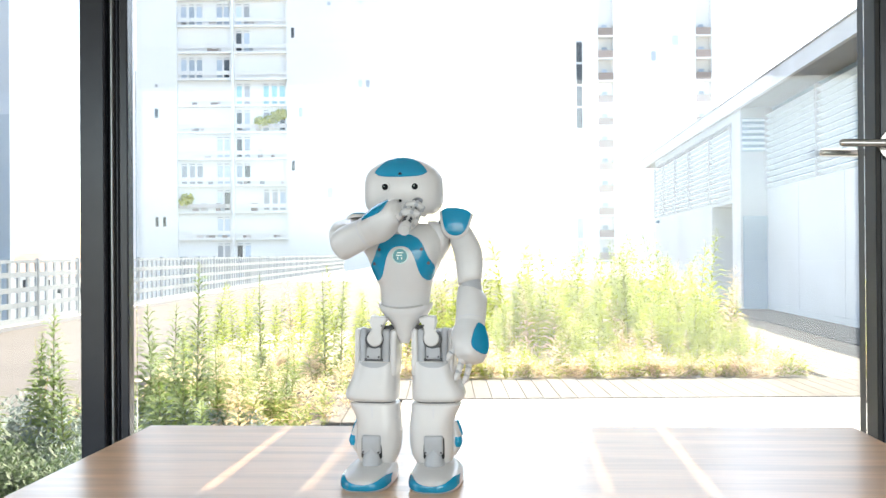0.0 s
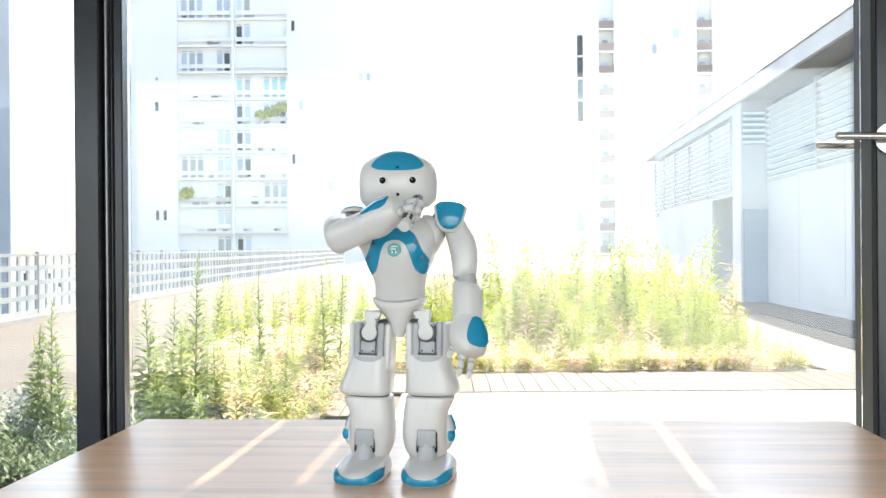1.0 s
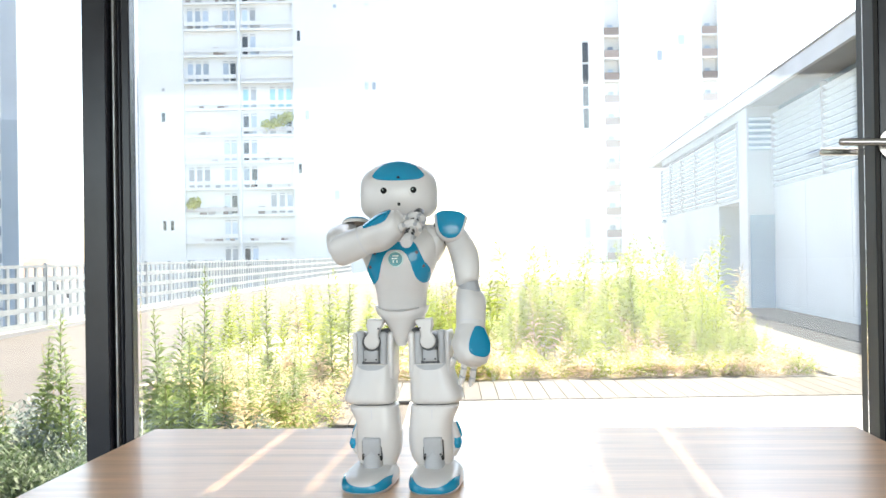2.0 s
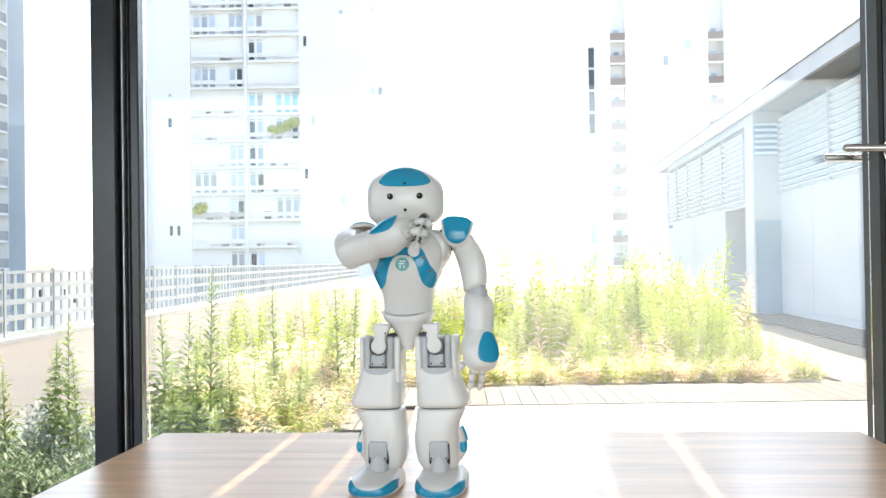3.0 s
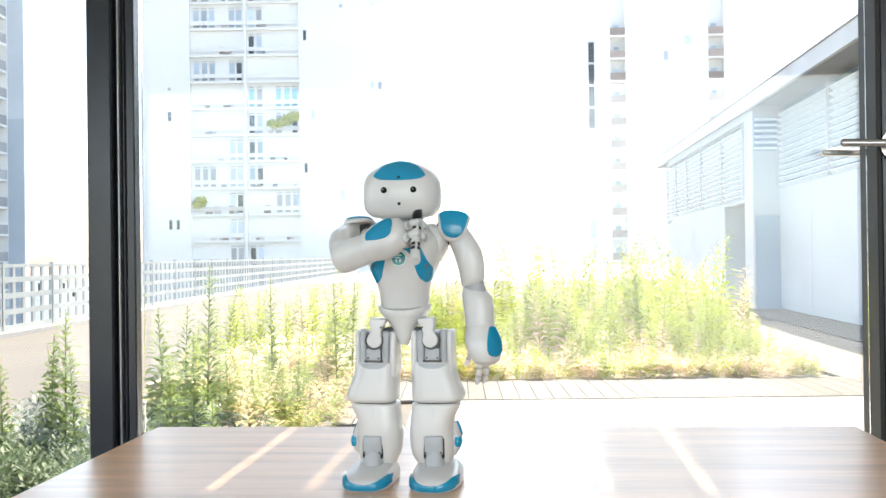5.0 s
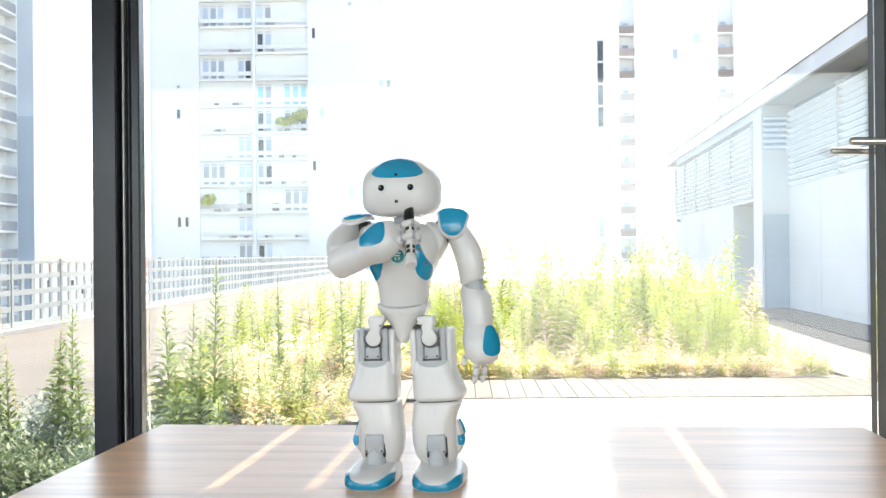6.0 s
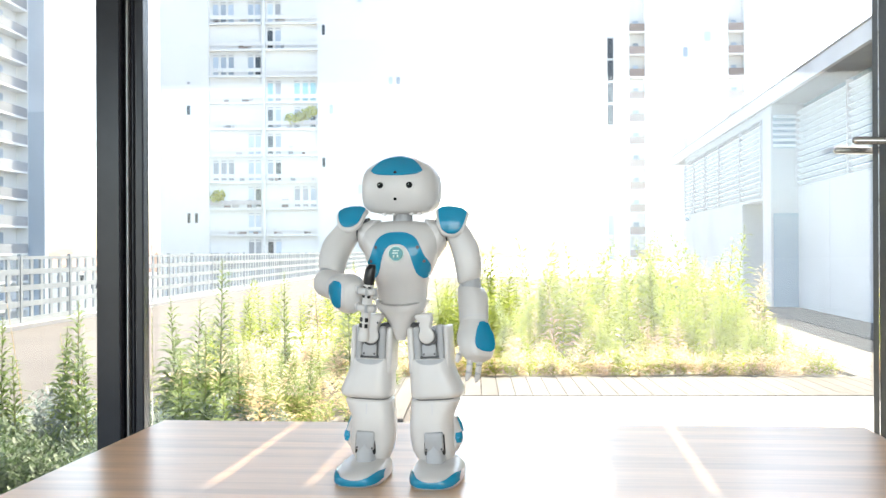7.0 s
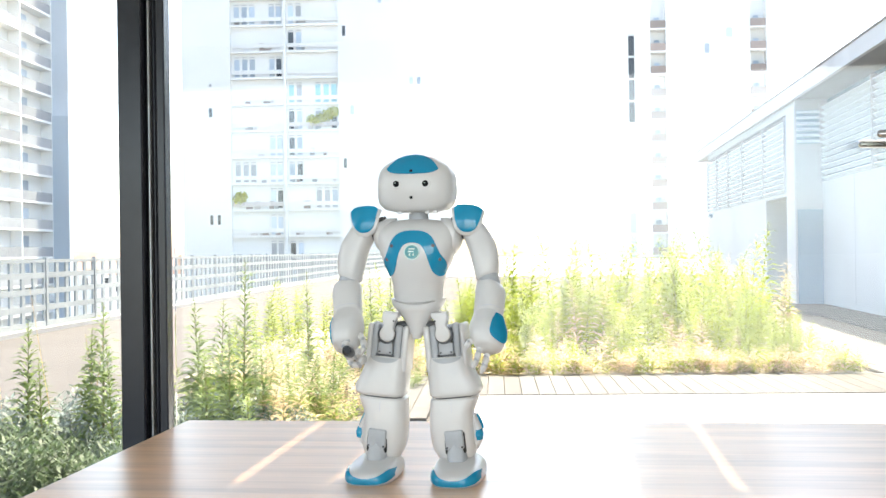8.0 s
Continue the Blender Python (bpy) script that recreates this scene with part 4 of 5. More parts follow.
def leg(s):
    """s is -1 for the robot's right leg; x is mirrored by it."""
    def mx(rows):
        return n_rows(*[(z, s * cx, cy, rx, ry, n) for z, cx, cy, rx, ry, n in rows])
    # thigh, from the hip down
    low = mx([(-0.110, 0.006, -0.001, 0.040, 0.037, 3.4), (-0.106, 0.006, -0.001, 0.0455, 0.042, 3.4), (-0.096, 0.006, -0.001, 0.0465, 0.0425, 3.4), (-0.075, 0.002, -0.001, 0.0425, 0.0415, 3.3), (-0.052, -0.001, 0, 0.0385, 0.040, 3.3), (-0.040, -0.002, 0.001, 0.0375, 0.0385, 3.3), (-0.0385, -0.002, 0.001, 0.0345, 0.0355, 3.3)])
    bm = loft(low, 40)
    for a, b in ((-0.0395, -0.0275), (0.0255, 0.0355)):
        x0, x1 = sorted((s * a, s * b))
        add_box(bm, x0, x1, -0.0325, 0.036, -0.066, 0.018, 0.0058, 4)
    add_box(bm, -0.033, 0.033, 0.022, 0.037, -0.055, 0.016, 0.006, 3)
    thigh = part("thigh", bm, "shell", robot, "white thigh shell open at the hip")
    curve = [(-0.026, -0.0410), (-0.022, -0.0455), (-0.012, -0.0495), (0, -0.0505), (0.012, -0.0495), (0.022, -0.0455), (0.026, -0.0410)]
    part("recess_lip", skin(strip([(x, -0.0405) for x, z in curve], curve, 24, 4), front(low), 0.0004, 0.0006), "grey", thigh, "grey curved lip of the hip recess")
    x0, x1 = sorted((s * -0.0270, s * 0.0250))
    part("hip_recess", box(x0, x1, -0.012, 0.021, -0.058, 0.014, 0.003), "grey", thigh, "grey hip mechanism")
    bm = box(-0.0128, 0.0128, -0.0370, -0.0125, -0.035, -0.014, 0.002)
    part("hip_block", bm, "grey", thigh, "grey joint block")
    part("block_gap", box(-0.0165, 0.0165, -0.0345, -0.024, -0.0395, -0.034, 0.001), "dark_grey", thigh)
    x0, x1 = sorted((s * 0.0135, s * 0.0258))
    part("hip_plate", box(x0, x1, -0.0345, -0.0115, -0.046, 0.020, 0.0056, 4), "grey", thigh, "grey side plate")
    x0, x1 = sorted((s * -0.0276, s * -0.0140))
    part("hip_plate", box(x0, x1, -0.0345, -0.0115, -0.046, 0.018, 0.0056, 4), "grey", thigh, "grey side plate")
    for x in (-0.0095, 0.0095):
        part("screw", rod((x, -0.035, -0.030), (x, -0.0377, -0.031), 0.0017, n=10), "dark_grey", thigh)
    # shin, from the knee down
    shin_rows = mx([(-0.119, -0.002, 0.004, 0.022, 0.022, 2.6), (-0.113, -0.004, 0.003, 0.030, 0.029, 2.7), (-0.095, -0.0055, 0.001, 0.0375, 0.037, 2.8), (-0.070, -0.0075, -0.001, 0.0395, 0.040, 2.8), (-0.045, -0.0075, -0.002, 0.0390, 0.040, 2.9), (-0.028, -0.0050, -0.001, 0.0395, 0.0395, 3.0), (-0.008, 0.001, 0, 0.0430, 0.039, 3.2), (-0.0035, 0.001, 0, 0.0425, 0.038, 3.2), (-0.0015, 0.001, 0, 0.040, 0.036, 3.2)])
    shin = part("shin", loft(shin_rows, 40), "shell", robot, "white shin shell")
    part("knee_gap", loft([(-0.004, s * 0.003, 0, 0.036, 0.033, 3), (0.006, s * 0.004, 0, 0.036, 0.033, 3)], 28), "dark_grey", shin, "dark knee gap")
    part("seam", box(-0.0003, 0.0003, -0.0402, -0.034, -0.054, -0.008), "ear", shin, smooth=False)
    bm = box(-0.0165, 0.0165, -0.0465, -0.028, -0.089, -0.056, 0.003)
    part("ankle_cover", bm, "grey", shin, "grey ankle cover")
    bm = box(-0.0185, 0.0185, -0.0410, -0.030, -0.098, -0.060, 0.003)
    part("ankle_slot", bm, "black", shin)
    part("ankle_fork", loft(n_rows((-0.121, 0, -0.020, 0.0170, 0.0265, 3), (-0.113, 0, -0.022, 0.0175, 0.0270, 3), (-0.100, 0, -0.024, 0.0175, 0.0260, 3), (-0.088, 0, -0.024, 0.0150, 0.0245, 2.6), (-0.080, 0, -0.024, 0.007, 0.0235, 2.2)), 24), "grey", shin, "grey rounded ankle fork")
    for x in (-0.0135, 0.0135):
        part("screw", rod((x, -0.044, -0.085), (x, -0.0478, -0.085), 0.0019, n=10), "dark_grey", shin)
    lobe = part("calf_pod", loft(n_rows((-0.098, s * 0.029, 0.006, 0.006, 0.012, 2.2), (-0.086, s * 0.034, 0.004, 0.008, 0.018, 2.3), (-0.068, s * 0.0365, 0.004, 0.0085, 0.020, 2.3), (-0.052, s * 0.0345, 0.006, 0.0065, 0.016, 2.3), (-0.038, s * 0.031, 0.008, 0.005, 0.012, 2.2)), 24), "shell", shin, "white calf pod")
    part("calf_light", loft(n_rows((-0.081, s * 0.0385, -0.004, 0.0065, 0.012, 2.4), (-0.072, s * 0.0395, -0.005, 0.0075, 0.0135, 2.5), (-0.063, s * 0.0385, -0.004, 0.0065, 0.012, 2.4)), 20), "blue", shin, "blue calf light")
    part("calf_stripe", loft(n_rows((-0.064, s * 0.0425, 0.010, 0.004, 0.007, 2.3), (-0.050, s * 0.0395, 0.011, 0.004, 0.008, 2.3), (-0.038, s * 0.0355, 0.012, 0.003, 0.006, 2.2)), 16), "blue", shin, "blue calf stripe")
    # foot, its origin on the table under the ankle
    rows = n_rows((0.0005, s * 0.004, -0.027, 0.0405, 0.082, 3.3), (0.004, s * 0.004, -0.027, 0.0435, 0.085, 3.3), (0.014, s * 0.004, -0.027, 0.0440, 0.085, 3.3), (0.021, s * 0.004, -0.025, 0.0428, 0.080, 3.2), (0.028, s * 0.003, -0.016, 0.0390, 0.065, 2.9), (0.033, s * 0.001, 0.000, 0.0345, 0.042, 2.4), (0.0365, 0, 0.008, 0.029, 0.029, 2.3), (0.038, 0, 0.010, 0.022, 0.022, 2.2))
    foot = part("foot", loft(rows, 52), "shell", robot, "white rounded foot shell")
    toe = front(rows)
    c = s * 0.004
    a = [(c - 0.0425, 0.022), (c - 0.036, 0.0250), (c - 0.022, 0.0165), (c, 0.0120), (c + 0.022, 0.0165), (c + 0.036, 0.0250), (c + 0.0425, 0.022)]
    b = [(c - 0.0428, 0.010), (c - 0.036, 0.0045), (c - 0.02, 0.0030), (c, 0.0028), (c + 0.02, 0.0030), (c + 0.036, 0.0045), (c + 0.0428, 0.010)]
    part("toe_bumper", skin(strip(a, b, 44, 6), toe, 0.0018), "blue", foot, "glossy blue toe bumper")
    part("sole", loft([(0.0, s * 0.004, -0.027, 0.0415, 0.083, 3.3), (0.0025, s * 0.004, -0.027, 0.0428, 0.0845, 3.3)], 44), "grey", foot, "grey sole")
    part("ankle_cuff", loft(n_rows((0.032, 0, 0.014, 0.027, 0.024, 2.4), (0.042, 0, 0.014, 0.024, 0.020, 2.4), (0.047, 0, 0.016, 0.017, 0.014, 2.2)), 28), "shell", foot)
    return thigh, shin, foot


right_leg, left_leg = leg(-1), leg(1)

# ---- recorder held by the robot ----
recorder = thing("toy_recorder", "small white toy recorder with a black mouthpiece in the robot's grip", "recorder", ROOT)
body = part("tube", loft(n_rows((-0.066, 0, 0, 0.0088, 0.0088, 2), (-0.064, 0, 0, 0.0096, 0.0096, 2), (-0.052, 0, 0, 0.0090, 0.0090, 2), (-0.048, 0, 0, 0.0080, 0.0080, 2), (0.030, 0, 0, 0.0082, 0.0082, 2)), 24), "shell", recorder, "white plastic tube")
for z in (-0.040, -0.030, -0.008, 0.010, 0.022):
    part("black_mark", box(-0.0036, 0.0036, -0.0090, -0.006, z - 0.0036, z + 0.0036, 0.001), "black", body)
    part("black_mark", box(0.0055, 0.0090, -0.0045, 0.001, z - 0.0036, z + 0.0036, 0.001), "black", body)
    part("black_mark", box(-0.0090, -0.0055, -0.0045, 0.001, z - 0.0036, z + 0.0036, 0.001), "black", body)
part("mouthpiece", loft(n_rows((0.029, 0, 0, 0.0090, 0.0090, 2), (0.044, 0, 0, 0.0094, 0.0094, 2), (0.056, 0, 0.001, 0.0088, 0.0078, 2), (0.062, 0, 0.003, 0.0075, 0.0045, 2.2)), 24), "black", recorder, "black mouthpiece")
TORSO = [
    (0, -0.0042, 0.2601, -0.3116),
    (0.5, 0.0014, 0.2612, -0.1709),
    (1, -0.0013, 0.2613, -0.3915),
    (1.5, -0.0079, 0.2599, -0.6015),
    (3, -0.0084, 0.2596, -0.6344),
    (3.5, -0.0002, 0.2607, -0.3704),
    (4, 0, 0.2608, -0.3311),
    (4.5, -0.0023, 0.2604, -0.3505),
    (6, -0.0143, 0.2599, -0.5282),
    (6.5, -0.0128, 0.2603, -0.4017),
    (7, -0.0165, 0.2602, -0.0354),
    (7.5, -0.0204, 0.2613, -0.1177),
    (8, -0.0274, 0.2615, 0.2697),
]
RIGHT_ELBOW = [
    (0, -0.097, -0.1128, 0.4186),
    (0.5, -0.0902, -0.1123, 0.4181),
    (1, -0.0934, -0.1125, 0.4185),
    (1.5, -0.1006, -0.1119, 0.4144),
    (2.8, -0.0928, -0.1117, 0.417),
    (3, -0.0954, -0.1124, 0.4185),
    (3.5, -0.0909, -0.1117, 0.4154),
    (4, -0.0909, -0.1112, 0.4134),
    (4.5, -0.0917, -0.1079, 0.4035),
    (4.7, -0.0949, -0.1078, 0.403),
    (5.8, -0.1095, -0.103, 0.391),
    (6.2, -0.1157, -0.0963, 0.3798),
    (6.4, -0.1179, -0.0926, 0.375),
    (6.6, -0.1295, -0.0852, 0.3681),
    (6.8, -0.1366, -0.0703, 0.3558),
    (7, -0.1428, -0.0587, 0.3494),
    (7.2, -0.1411, -0.0411, 0.3402),
    (7.4, -0.1397, -0.0332, 0.3372),
    (7.6, -0.1478, -0.0328, 0.3388),
    (7.8, -0.155, -0.0128, 0.3363),
    (8, -0.1569, -0.0126, 0.3365),
]
RIGHT_GRIP = [
    (0, 0.0286, -0.1589, 0.4745),
    (0.5, 0.0407, -0.1406, 0.4736),
    (1, 0.0395, -0.1386, 0.4703),
    (1.5, 0.0331, -0.1362, 0.465),
    (2.8, 0.0355, -0.1663, 0.4568),
    (3, 0.0357, -0.1589, 0.4594),
    (3.5, 0.0424, -0.1484, 0.459),
    (4, 0.0426, -0.1458, 0.4582),
    (4.5, 0.0403, -0.1365, 0.4562),
    (4.7, 0.0397, -0.1345, 0.4499),
    (5.8, 0.021, -0.1427, 0.4401),
    (6.2, 0.0127, -0.1263, 0.4403),
    (6.4, 0.0082, -0.1406, 0.4281),
    (6.6, -0.003, -0.1447, 0.4067),
    (6.8, -0.022, -0.1581, 0.3703),
    (7, -0.0488, -0.1662, 0.3247),
    (7.2, -0.0669, -0.1541, 0.2877),
    (7.4, -0.0892, -0.1496, 0.2669),
    (7.6, -0.1028, -0.1455, 0.2595),
    (7.8, -0.119, -0.104, 0.233),
    (8, -0.130, -0.098, 0.222),
]
LEFT_ELBOW = [
    (0, 0.1166, -0.0208, 0.3392),
    (0.5, 0.1226, -0.0217, 0.3402),
    (1, 0.12, -0.0169, 0.34),
    (1.5, 0.1155, -0.0197, 0.3402),
    (3, 0.1194, -0.0167, 0.341),
    (3.5, 0.1246, -0.0183, 0.3406),
    (4, 0.1248, -0.0164, 0.3403),
    (4.5, 0.1266, 0.0001, 0.3401),
    (6, 0.1134, 0.0003, 0.3397),
    (6.5, 0.1137, 0.0002, 0.3393),
    (7, 0.1096, 0.0002, 0.3381),
    (7.5, 0.1075, 0.0008, 0.34),
    (8, 0.106, -0.0217, 0.3433),
]
LEFT_HAND = [
    (0, 0.1132, -0.0560, 0.2568),
    (0.5, 0.1238, -0.0545, 0.2569),
    (1, 0.1231, -0.0480, 0.2562),
    (1.5, 0.116, -0.0470, 0.2539),
    (3, 0.1205, -0.0330, 0.2505),
    (3.5, 0.1262, -0.0370, 0.254),
    (4, 0.1263, -0.0340, 0.2528),
    (4.5, 0.1354, -0.0054, 0.248),
    (6, 0.1214, -0.0052, 0.2474),
    (6.5, 0.1216, -0.005, 0.247),
    (7, 0.1169, -0.0255, 0.2492),
    (7.5, 0.11, -0.0426, 0.2569),
    (8, 0.1048, -0.071, 0.2627),
]
# the recorder's axis, from its foot to its mouthpiece
AXIS = [
    (0, 0.05, 0.90, 0.42), (1.5, 0.05, 0.90, 0.42), (3, 0.02, 0.86, 0.50), (4, 0.0, 0.85, 0.53), (4.5, -0.02, 0.78, 0.62), (4.7, -0.03, 0.76, 0.65),
    (5.8, -0.16, 0.64, 0.75), (6.2, -0.10, 0.60, 0.79), (6.4, -0.07, 0.38, 0.92), (6.6, -0.04, 0.18, 0.98), (6.8, 0.06, 0.02, 1.0), (7, 0.12, -0.08, 0.99),
    (7.2, 0.12, -0.40, 0.91), (7.4, 0.15, -0.80, 0.58), (7.6, 0.10, -0.93, 0.36), (8, 0.02, -0.97, 0.22),
]
LEFT_OUT = [(0, 0.80, -0.60, 0), (1, 0.68, -0.73, 0), (1.5, 0.66, -0.75, 0), (4, 0.74, -0.67, 0), (4.5, 0.87, -0.49, 0), (6, 0.82, -0.57, 0), (7, 0.74, -0.67, 0), (8, 0.8, -0.6, 0)]
HEAD_TURN = [(0, 2, 0), (0.5, 7, 1.5), (1, 8, 0), (1.5, 9, 0), (3, 8, 0), (3.5, 7, 1), (4, 7, 1), (4.5, 5, 0), (6, 0, 0), (6.5, 1, 0), (7, -1, 0), (8, 0, 0.5)]
HAND_ROLL = [(0, 0), (6.5, 0), (6.8, 0.3), (7, 0.6), (7.3, 0.4), (7.6, 0.1), (8, 0)]
LEFT_FOOT = [(0, 0.0490), (4.5, 0.048), (6.5, 0.0485), (7.2, 0.0470), (8, 0.0435)]
RIGHT_FOOT = [(0, -0.0555), (6, -0.0565), (6.5, -0.060), (7, -0.072), (7.5, -0.086), (8, -0.094)]


def glide(rows, t):
    """Smooth values between the rows of a table."""
    ts = [r[0] for r in rows]
    i = max(0, min(len(ts) - 2, int(np.searchsorted(ts, t, "right")) - 1))
    s = min(1, max(0, (t - ts[i]) / (ts[i + 1] - ts[i])))

    def slope(k, c):
        a, b = max(k - 1, 0), min(k + 1, len(ts) - 1)
        return (rows[b][c] - rows[a][c]) / (ts[b] - ts[a])
    h = ts[i + 1] - ts[i]
    out = []
    for c in range(1, len(rows[0])):
        p, q, u, v = rows[i][c], rows[i + 1][c], slope(i, c) * h, slope(i + 1, c) * h
        out.append((2 * s ** 3 - 3 * s * s + 1) * p + (s ** 3 - 2 * s * s + s) * u + (-2 * s ** 3 + 3 * s * s) * q + (s ** 3 - s * s) * v)
    return out


def limb(origin, way, outward):
    """The pose of a limb whose -z runs along way and whose -y looks outward as far as it can."""
    z = -Vector(way).normalized()
    y = -Vector(outward)
    y = (y - z * y.dot(z)).normalized()
    x = y.cross(z)
    m = Matrix((x, y, z)).transposed().to_4x4()
    m.translation = origin
    return m


def leg_poses(hip, ankle):
    """Thigh and shin with the knee bent forwards."""
    a, b = 0.110, 0.0965
    d = ankle - hip
    n = min(d.length, (a + b) * 0.9998)
    way = d.normalized()
    k = (a * a - b * b + n * n) / (2 * n)
    fore = Vector((0, -1, 0))
    fore = (fore - way * fore.dot(way)).normalized()
    knee = hip + way * k + fore * math.sqrt(max(a * a - k * k, 0))
    return limb(hip, knee - hip, (0, -1, 0)), limb(knee, ankle - knee, (0, -1, 0))


def motions():
    keys = {}

    def key(ob, t, m):
        keys.setdefault(ob, []).append((t, m))

    for f in range(81):
        t = f / 10
        x, z, roll = glide(TORSO, t)
        z = min(z, 0.2585)
        base = pose(x, 0, z, 0, roll, 0)
        key(torso, t, base)
        key(pelvis, t, base @ pose(0, 0, -0.007))
        turn, nod = glide(HEAD_TURN, t)
        key(head, t, base @ pose(-0.0015, 0.004, 0.2085, nod, 0, turn))
        # right arm and recorder
        s = base @ Vector((-SHOULDER, 0, SHOULDER_Z))
        elbow = Vector(glide(RIGHT_ELBOW, t))
        elbow = s + (elbow - s).normalized() * 0.116
        grip = Vector(glide(RIGHT_GRIP, t))
        grip = elbow + (grip - elbow).normalized() * 0.145
        axis = Vector(glide(AXIS, t)).normalized()
        d, du = (grip - elbow).normalized(), (elbow - s).normalized()
        key(right_arm[0], t, limb(s, du, Vector((-0.25, -1, 0.0)) if du.y > -0.55 else Vector((-0.1, -0.3, 1.0))))
        lift = math.atan2(-du.y, max(-du.z, 0.02))
        tip = math.degrees(lift) * (1.1 + 0.3 * min(1, max(0, (math.degrees(lift) - 52) / 16)))
        key(right_arm[3], t, base @ Matrix.Translation((-SHOULDER + 0.006 + 0.006 * math.sin(lift), 0, SHOULDER_Z + 0.005 - 0.013 * math.sin(lift))) @ pose(0, 0, 0, -tip, -4, -6))
        m = limb(elbow, d, d.cross(axis))
        key(right_arm[1], t, m)
        key(right_arm[2], t, limb(elbow, d, d.cross(axis).normalized() + Vector((-0.7, 0.5, 0)) * glide(HAND_ROLL, t)[0]))
        back = -d.cross(axis).normalized()
        right = back.cross(axis).normalized()
        r = Matrix((right, axis.cross(right), axis)).transposed().to_4x4()
        r.translation = elbow + d * 0.144 - d.cross(axis).normalized() * 0.006 - axis * 0.004
        key(recorder, t, ROOT @ r)
        # left arm
        s = base @ Vector((SHOULDER, 0, SHOULDER_Z))
        elbow = Vector(glide(LEFT_ELBOW, t))
        elbow = s + (elbow - s).normalized() * 0.116
        d = (Vector(glide(LEFT_HAND, t)) - elbow).normalized()
        key(left_arm[0], t, limb(s, elbow - s, (0.12, -1, 0)))
        key(left_arm[3], t, base @ Matrix.Translation((SHOULDER - 0.006, 0, SHOULDER_Z + 0.005)) @ pose(0, 0, 0, -4, 6, 8))
        m = limb(elbow, d, glide(LEFT_OUT, t))
        key(left_arm[1], t, m)
        key(left_arm[2], t, m)
        # legs
        for parts, side, fx in ((right_leg, -1, glide(RIGHT_FOOT, t)[0] - 0.006), (left_leg, 1, glide(LEFT_FOOT, t)[0])):
            hip = base @ Vector((side * 0.0525, 0.0, -0.006))
            ankle = Vector((fx, 0.0, ANKLE))
            a, b = leg_poses(hip, ankle)
            key(parts[0], t, a)
            key(parts[1], t, b)
            key(parts[2], t, pose(fx, 0, 0, 0, 0, 0))
    for ob, rows in keys.items():
        walk(ob, rows)

# ---- planting ----


def kite_leaves(rnd, height, count, size, low, spread, narrow=0.11):
    """Vertices and triangles of narrow leaves set in a spiral round an upright stem."""
    v, f = [], []
    for i in range(count):
        s = low + (1 - low) * (i + rnd.random()) / count
        a = i * 2.4 + rnd.uniform(-0.4, 0.4)
        grow = size * (1.08 - 0.72 * max(0, s - 0.35) / 0.65) * rnd.uniform(0.7, 1.2) * (0.55 if s > 0.93 else 1)
        rise = rnd.uniform(0.25, 0.75) + 0.5 * max(0, s - 0.7)
        out = np.array([math.cos(a), math.sin(a), 0.0])
        side = np.array([-math.sin(a), math.cos(a), 0.0])
        base = np.array([0, 0, s * height]) + out * 0.003
        mid = base + grow * 0.5 * (out * math.cos(rise) * spread + np.array([0, 0, math.sin(rise)]))
        tip = base + grow * (out * math.cos(rise) * spread + np.array([0, 0, math.sin(rise) - 0.28]))
        n = len(v)
        w = grow * narrow
        v += [base, mid + side * w, mid - side * w + np.array([0, 0, w * 0.5]), tip]
        f += [(n, n + 1, n + 2), (n + 1, n + 3, n + 2)]
    return v, f


def stem_mesh(rnd, height, r):
    v, f = [], []
    for i in range(6):
        s = i / 5
        for k in range(4):
            a = k * math.pi / 2
            v.append(np.array([math.cos(a) * r * (1.1 - 0.8 * s), math.sin(a) * r * (1.1 - 0.8 * s), s * height]))
    for i in range(5):
        for k in range(4):
            a, b = i * 4 + k, i * 4 + (k + 1) % 4
            f += [(a, b, b + 4), (a, b + 4, a + 4)]
    return v, f


def raw_mesh(name, v, f, mats, index=None):
    me = bpy.data.meshes.new(name)
    me.from_pydata([tuple(map(float, p)) for p in v], [], [tuple(map(int, q)) for q in f])
    for m in mats:
        me.materials.append(M[m])
    if index is not None:
        me.polygons.foreach_set("material_index", np.array(index, dtype=np.int32))
    me.update()
    return me


weed_kinds = []
for seed, (h, count, size) in enumerate(((0.95, 185, 0.15), (0.80, 165, 0.14), (1.08, 200, 0.135), (0.9, 160, 0.125), (1.0, 180, 0.125))):
    rnd = random.Random(20 + seed)
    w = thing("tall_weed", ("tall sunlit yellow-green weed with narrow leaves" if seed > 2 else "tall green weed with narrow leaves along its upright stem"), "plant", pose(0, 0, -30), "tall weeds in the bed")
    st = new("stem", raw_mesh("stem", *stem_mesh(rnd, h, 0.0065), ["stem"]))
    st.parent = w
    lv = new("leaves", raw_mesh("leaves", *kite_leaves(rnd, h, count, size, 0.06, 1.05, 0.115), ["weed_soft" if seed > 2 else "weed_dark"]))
    lv.parent = w
    weed_kinds.append((w, h))
used = set()
